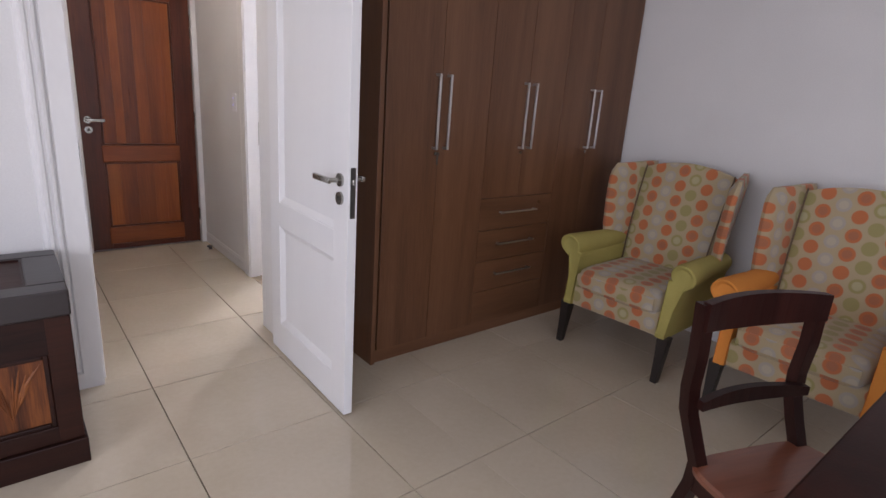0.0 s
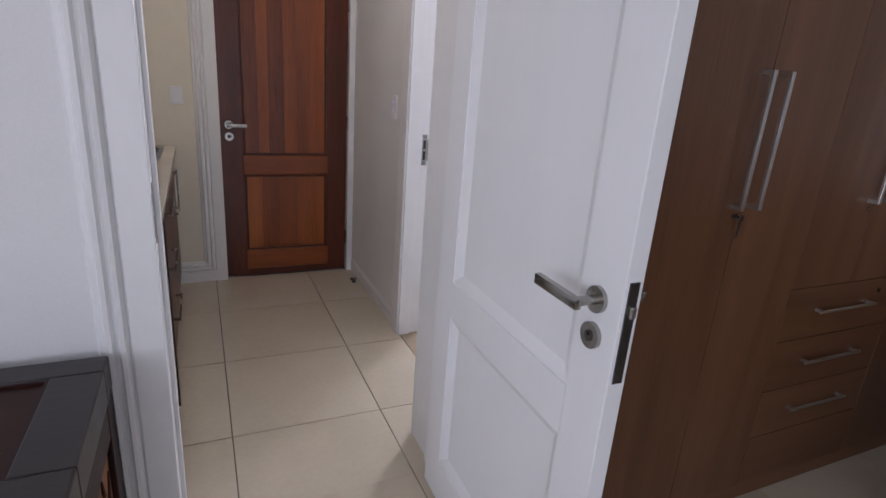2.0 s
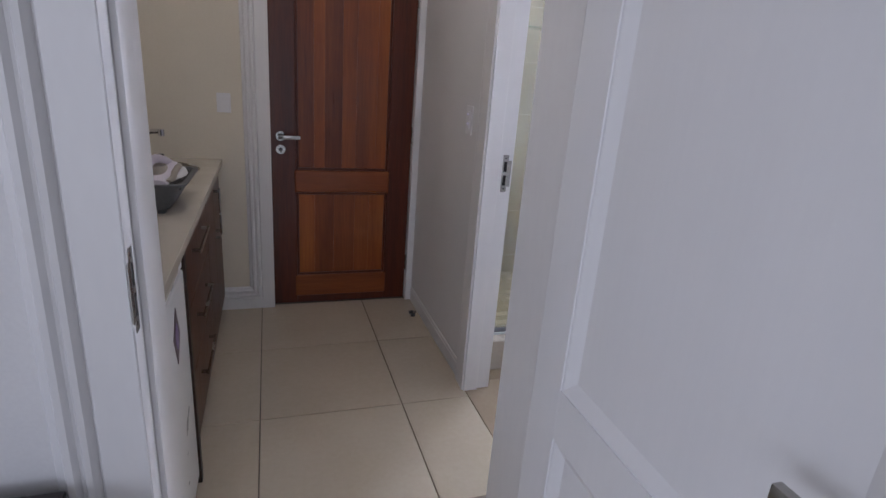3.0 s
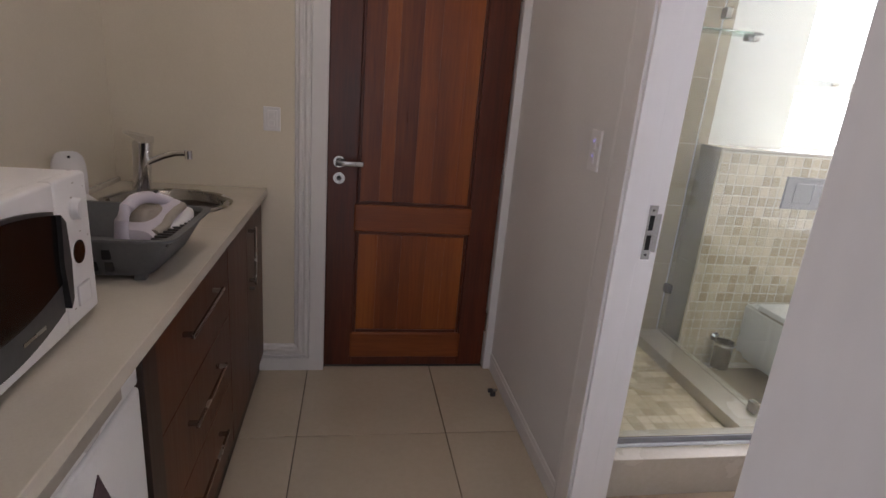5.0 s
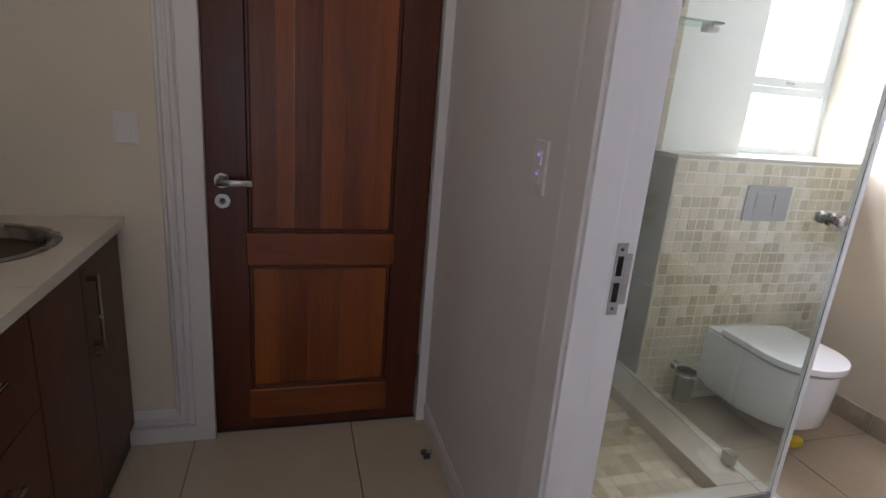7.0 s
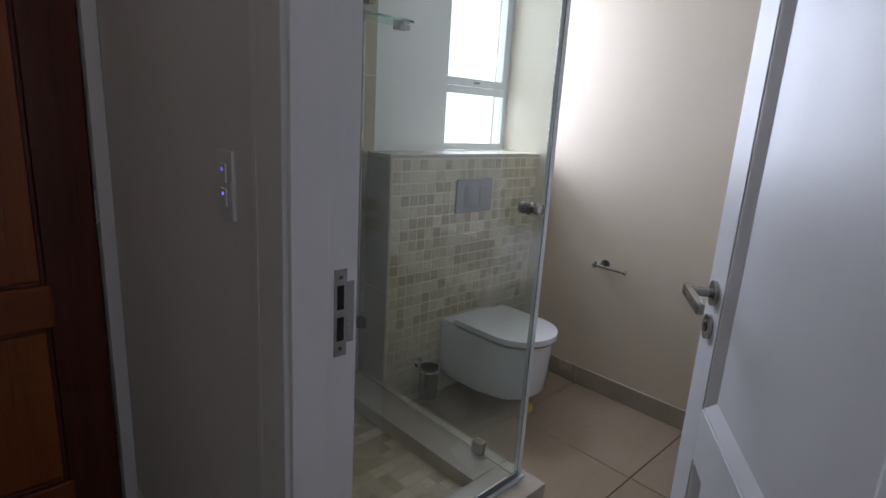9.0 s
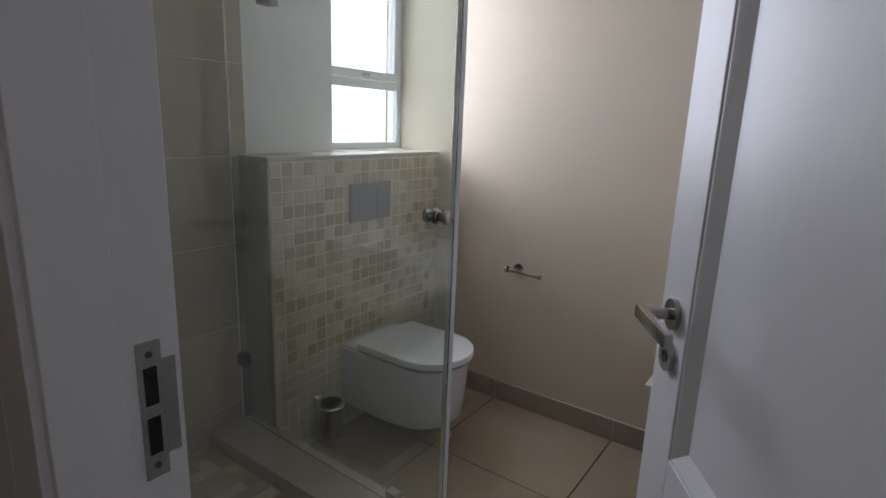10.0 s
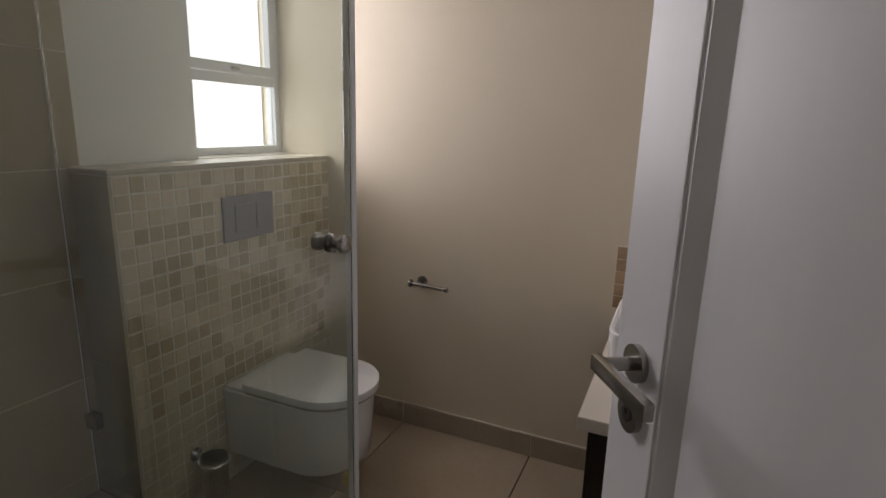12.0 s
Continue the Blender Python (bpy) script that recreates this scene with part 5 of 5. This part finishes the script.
def paper_holder():
    root = thing("paper_holder", pose(3.40, 4.262, 0.69), "empty steel toilet paper holder on the wall", "paper holder")
    part("rose", rod((0, 0, 0), (-0.010, 0, 0), 0.024, 24), STEEL, root, smooth=True)
    part("stem", rod((-0.008, 0, 0), (-0.062, 0, 0), 0.0085, 14), STEEL, root, smooth=True)
    part("bar", rod((-0.062, 0.024, 0.002), (-0.062, -0.135, -0.004), 0.0075, 14), STEEL, root, smooth=True)
    part("end_cap", rod((-0.062, -0.135, -0.004), (-0.062, -0.142, -0.004), 0.0115, 14), STEEL, root, smooth=True)
    part("end_cap", rod((-0.062, 0.024, 0.002), (-0.062, 0.034, 0.002), 0.017, 18), STEEL, root, smooth=True)


paper_holder()


def shower():
    structure("shower_kerb", boxes((1.46, 3.825, 0, 2.374, 4.0, 0.16, 0.003), (2.19, 4.001, 0, 2.374, 4.918, 0.16, 0.003)), KERBTILE, "low beige tiled shower kerb", "shower kerb")
    yg, xg, z0 = 3.905, 2.318, 0.16
    door = thing("shower_door", pose(0, 0, 0), "frameless clear glass shower door with round steel knob", "shower door")
    pane = part("glass", box(1.49, yg - 0.004, z0 + 0.037, xg - 0.008, yg + 0.004, 2.0, 0.001), SHOWER, door)
    pane.visible_shadow = False
    part("track", box(1.475, yg - 0.014, z0 + 0.0005, xg + 0.02, yg + 0.014, z0 + 0.011, 0.002), ALU, door, "thin aluminium sill strip")
    part("bottom_seal", box(1.49, yg - 0.006, z0 + 0.012, xg - 0.006, yg + 0.006, z0 + 0.036, 0.002), SATIN, door, "grey plastic seal along the foot")
    for s in (-1, 1):
        part("knob", loft([[(xg - 0.078 + r * math.cos(a), yg + s * (0.004 + d), 1.119 + r * math.sin(a)) for a in [2 * math.pi * i / 24 for i in range(24)]] for d, r in ((0.0, 0.019), (0.006, 0.019), (0.008, 0.011), (0.02, 0.011), (0.024, 0.018), (0.034, 0.018), (0.036, 0.014))]), STEEL, door, "round brushed steel knob", smooth=True)
    for z in (0.36, 1.8):
        part("hinge", box(1.462, yg - 0.01, z - 0.045, 1.53, yg + 0.01, z + 0.045, 0.003), STEEL, door)
    # the fixed screen stands a little out of square
    side = thing("shower_screen", pose(xg, yg, 0, 0, 0, -1.5), "fixed clear glass shower screen with steel clips", "shower screen")
    pane = part("glass", box(-0.004, 0.02, z0 + 0.002, 0.004, 1.003, 2.0, 0.001), SHOWER, side)
    pane.visible_shadow = False
    # thin pale strip where the glass edge meets the tiles
    part("wall_seal", box(-0.0065, 1.0035, z0 + 0.003, 0.0065, 1.0115, 2.0, 0.002), ALU, side, "pale strip along the glass edge at the tiles")
    part("edge_seal", box(-0.007, -0.006, z0 + 0.012, 0.009, 0.019, 2.0, 0.002), ALU, side, "grey plastic edge seal")
    part("clip", box(-0.018, 0.173, z0 + 0.0005, 0.018, 0.217, z0 + 0.05, 0.003), STEEL, side)
    for z in (0.415, 1.82):
        part("clip", box(-0.018, 0.963, z - 0.024, 0.018, 1.0085, z + 0.024, 0.003), STEEL, side)
    shelf = thing("glass_shelf", pose(0, 0.055, 0), "green-edged glass shower shelf on steel brackets", "glass shelf")
    pane = part("shelf", box(1.478, 4.50, 1.692, 2.305, 4.62, 1.700, 0.001), SHELFGLASS, shelf)
    part("bracket", boxes((2.275, 4.545, 1.672, 2.3275, 4.59, 1.6915, 0.005), (2.295, 4.545, 1.7005, 2.3275, 4.59, 1.712, 0.004)), STEEL, shelf)
    part("bracket", boxes((1.466, 4.545, 1.672, 1.51, 4.59, 1.6915, 0.005), (1.466, 4.545, 1.7005, 1.50, 4.59, 1.712, 0.004)), STEEL, shelf)


shower()


def vanity():
    root = thing("vanity", pose(0, 0, 0), "dark vanity cabinet with open end under pale top", "vanity")
    part("body", box(2.585, 2.835, 0.0, 3.397, 3.405, 0.664, 0.002), VANITYWOOD, root)
    part("end_panel", box(2.575, 2.835, 0.0, 2.584, 3.41, 0.664, 0.001), VANITYWOOD, root)
    for a, b in ((2.60, 2.99), (2.995, 3.39)):
        part("door", box(a, 3.406, 0.08, b, 3.424, 0.655, 0.002), VANITYWOOD, root)
    top = thing("basin_counter", pose(0, 0, 0), "pale quartz vanity top with a square edge", "vanity top")
    part("slab", box(2.55, 2.832, 0.665, 3.398, 3.445, 0.70, 0.003), QUARTZ, top)
    part("splash_backing", box(3.394, 2.835, 0.701, 3.3995, 3.474, 0.94), MOSAIC_GROUT, top, "pale grout behind the splash tiles")
    basin = thing("basin", pose(2.90, 3.19, 0.7005), "white rectangular ceramic vessel basin on vanity top", "basin")
    rings = [superellipse(0, 0, z, a, b, 9, 48) for z, a, b in ((0.0, 0.165, 0.205), (0.012, 0.176, 0.216), (0.135, 0.186, 0.226), (0.148, 0.186, 0.226), (0.150, 0.182, 0.222), (0.147, 0.174, 0.214), (0.06, 0.160, 0.200), (0.035, 0.13, 0.17), (0.03, 0.03, 0.04))]
    part("bowl", loft(rings), CERAMIC, basin, smooth=True)
    part("waste", rod((0, 0, 0.031), (0, 0, 0.036), 0.025, 20), CHROME, basin, smooth=True)
    return top


VANITY_TOP = vanity()
structure("shower_floor", box(1.462, 4.002, 0.0, 2.188, 4.918, 0.1042), FLOOR_GROUT, "shower floor of small beige mosaic tiles", "shower floor")


# ---- tiles, mosaic and skirting pieces ----
def piece(name, mesh, parent, m):
    ob = new(name, mesh)
    ob.parent = parent
    ob.matrix_basis = m
    return ob


def tile_mesh(name, sx, sy, sz, bevel, material):
    """A tile about its middle, its face upwards."""
    bm = bmesh.new()
    b = bevel
    add = [(-sx / 2, -sy / 2), (sx / 2, -sy / 2), (sx / 2, sy / 2), (-sx / 2, sy / 2)]
    ins = [(x - math.copysign(b, x), y - math.copysign(b, y)) for x, y in add]
    rows = [[bm.verts.new((*p, z)) for p in ring] for ring, z in ((add, -sz), (add, -b), (ins, 0))]
    for a, c in zip(rows, rows[1:]):
        for i in range(4):
            bm.faces.new((a[i], a[(i + 1) % 4], c[(i + 1) % 4], c[i]))
    bm.faces.new(rows[2])
    me = bpy.data.meshes.new(name)
    bm.to_mesh(me)
    bm.free()
    me.materials.append(material)
    return me


FLOOR = bpy.data.objects["floor"]
meshes = {}


def floor_tiles(gx, gy, pitch, x0, y0, x1, y1, gap, material):
    rnd = random.Random(8)
    for i in range(math.floor((x0 - gx) / pitch), math.ceil((x1 - gx) / pitch)):
        for j in range(math.floor((y0 - gy) / pitch), math.ceil((y1 - gy) / pitch)):
            a, b = max(x0, gx + i * pitch + gap / 2), min(x1, gx + (i + 1) * pitch - gap / 2)
            c, d = max(y0, gy + j * pitch + gap / 2), min(y1, gy + (j + 1) * pitch - gap / 2)
            if b - a < 0.02 or d - c < 0.02:
                continue
            key = (round(b - a, 3), round(d - c, 3), material.name)
            if key not in meshes:
                meshes[key] = tile_mesh("tile", b - a, d - c, 0.0125, 0.0012, material)
            piece("tile", meshes[key], FLOOR, pose((a + b) / 2, (c + d) / 2, rnd.uniform(-0.0004, 0.0004)))


GAP = 0.004
floor_tiles(0.425, 1.815, 0.603, 1.342, -2.79, 3.395, 2.575, GAP, TILE)
floor_tiles(0.425, 1.815, 0.603, -2.59, -2.79, 1.342, 2.60, GAP, TILE)
floor_tiles(0.425, 1.815, 0.603, -0.355, 2.60, 1.342, 4.782, GAP, TILE)
floor_tiles(2.86, 3.742, 0.603, 1.345, 2.835, 3.395, 4.915, GAP, BATHTILE_DIMMED)

# mosaic on the cistern wall
cell_x, cell_z = 0.0505, 0.0523
MOS = tile_mesh("mosaic_tile", cell_x - 0.0056, cell_z - 0.0056, 0.007, 0.0015, MOSAIC)
rnd = random.Random(21)
rest = bmesh.new()
for j in range(22):
    for i in range(20):
        m = pose(2.388 + cell_x * (i + 0.5) + rnd.uniform(-0.0007, 0.0007), 4.7455 + rnd.uniform(-0.0006, 0.0006), 1.183 - cell_z * (j + 0.5) + rnd.uniform(-0.0006, 0.0006), 90)
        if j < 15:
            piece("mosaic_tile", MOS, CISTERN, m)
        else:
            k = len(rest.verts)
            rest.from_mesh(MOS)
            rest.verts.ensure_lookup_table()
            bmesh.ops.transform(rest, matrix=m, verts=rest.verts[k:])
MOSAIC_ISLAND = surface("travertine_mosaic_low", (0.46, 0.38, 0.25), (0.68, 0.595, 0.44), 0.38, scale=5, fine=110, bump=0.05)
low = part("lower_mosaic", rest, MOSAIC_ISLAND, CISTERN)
low["kind"] = "stuff"

# mosaic on the shower floor
SHF = bpy.data.objects["shower_floor"]
MOSF = tile_mesh("mosaic_tile", 0.0475, 0.0475, 0.006, 0.0012, MOSAIC)
for i in range(14):
    for j in range(17):
        piece("mosaic_tile", MOSF, SHF, pose(1.473 + 0.0508 * (i + 0.5), 4.012 + 0.0522 * (j + 0.5), 0.1055))

# splash tiles beside the basin
MOSB = tile_mesh("splash_tile", 0.0435, 0.0435, 0.005, 0.0012, MOSAIC_BROWN)
for i in range(13):
    for j in range(5):
        piece("splash_tile", MOSB, VANITY_TOP, pose(3.391, 3.4505 - 0.0468 * i, 0.9145 - 0.0468 * j, 0, -90, 0))

# large wall tiles in the shower
BACK, SIDE = bpy.data.objects["wall_bathroom_north"], bpy.data.objects["wall_bathroom"]
joints = [0.0] + [0.231 + 0.3225 * k for k in range(8)]
for z0, z1 in zip(joints, joints[1:]):
    for a, b in ((1.472, 1.797), (1.8, 2.412)):
        key = ("back", round(b - a, 3), round(z1 - z0, 3))
        if key not in meshes:
            meshes[key] = tile_mesh("wall_tile", b - a - 0.0035, z1 - z0 - 0.0035, 0.009, 0.001, BIGTILE)
        piece("wall_tile", meshes[key], BACK, pose((a + b) / 2, 4.911, (z0 + z1) / 2, 90))
    for a, b in ((3.90, 4.30), (4.30, 4.90)):
        key = ("side", round(b - a, 3), round(z1 - z0, 3))
        if key not in meshes:
            meshes[key] = tile_mesh("wall_tile", z1 - z0 - 0.0035, b - a - 0.0035, 0.008, 0.001, BIGTILE)
        piece("wall_tile", meshes[key], SIDE, pose(1.4695, (a + b) / 2, (z0 + z1) / 2, 0, 90, 0))
structure("shower_wall_grout", boxes((1.4605, 4.9135, 0, 2.41, 4.9195, H), (1.4605, 3.90, 0, 1.4645, 4.913, H)), MOSAIC_GROUT, "pale grout between the shower wall tiles", "grout")

# tile skirting in the bathroom
base = structure("baseboard_bathroom", box(3.391, 3.47, 0, 3.399, 4.745, 0.098), MOSAIC_GROUT, "beige tile skirting along the bathroom wall", "skirting")
for a, b in ((3.475, 3.74), (3.743, 4.343), (4.346, 4.742)):
    piece("skirting_tile", tile_mesh("skirting_tile", 0.0985, b - a, 0.008, 0.002, SKIRTTILE), base, pose(3.3865, (a + b) / 2, 0.0495, 0, -90, 0))
structure("baseboard_bathroom_door", box(1.461, 3.765, 0, 1.472, 3.823, 0.098, 0.002), SKIRTTILE, "short piece of beige tile skirting", "skirting")
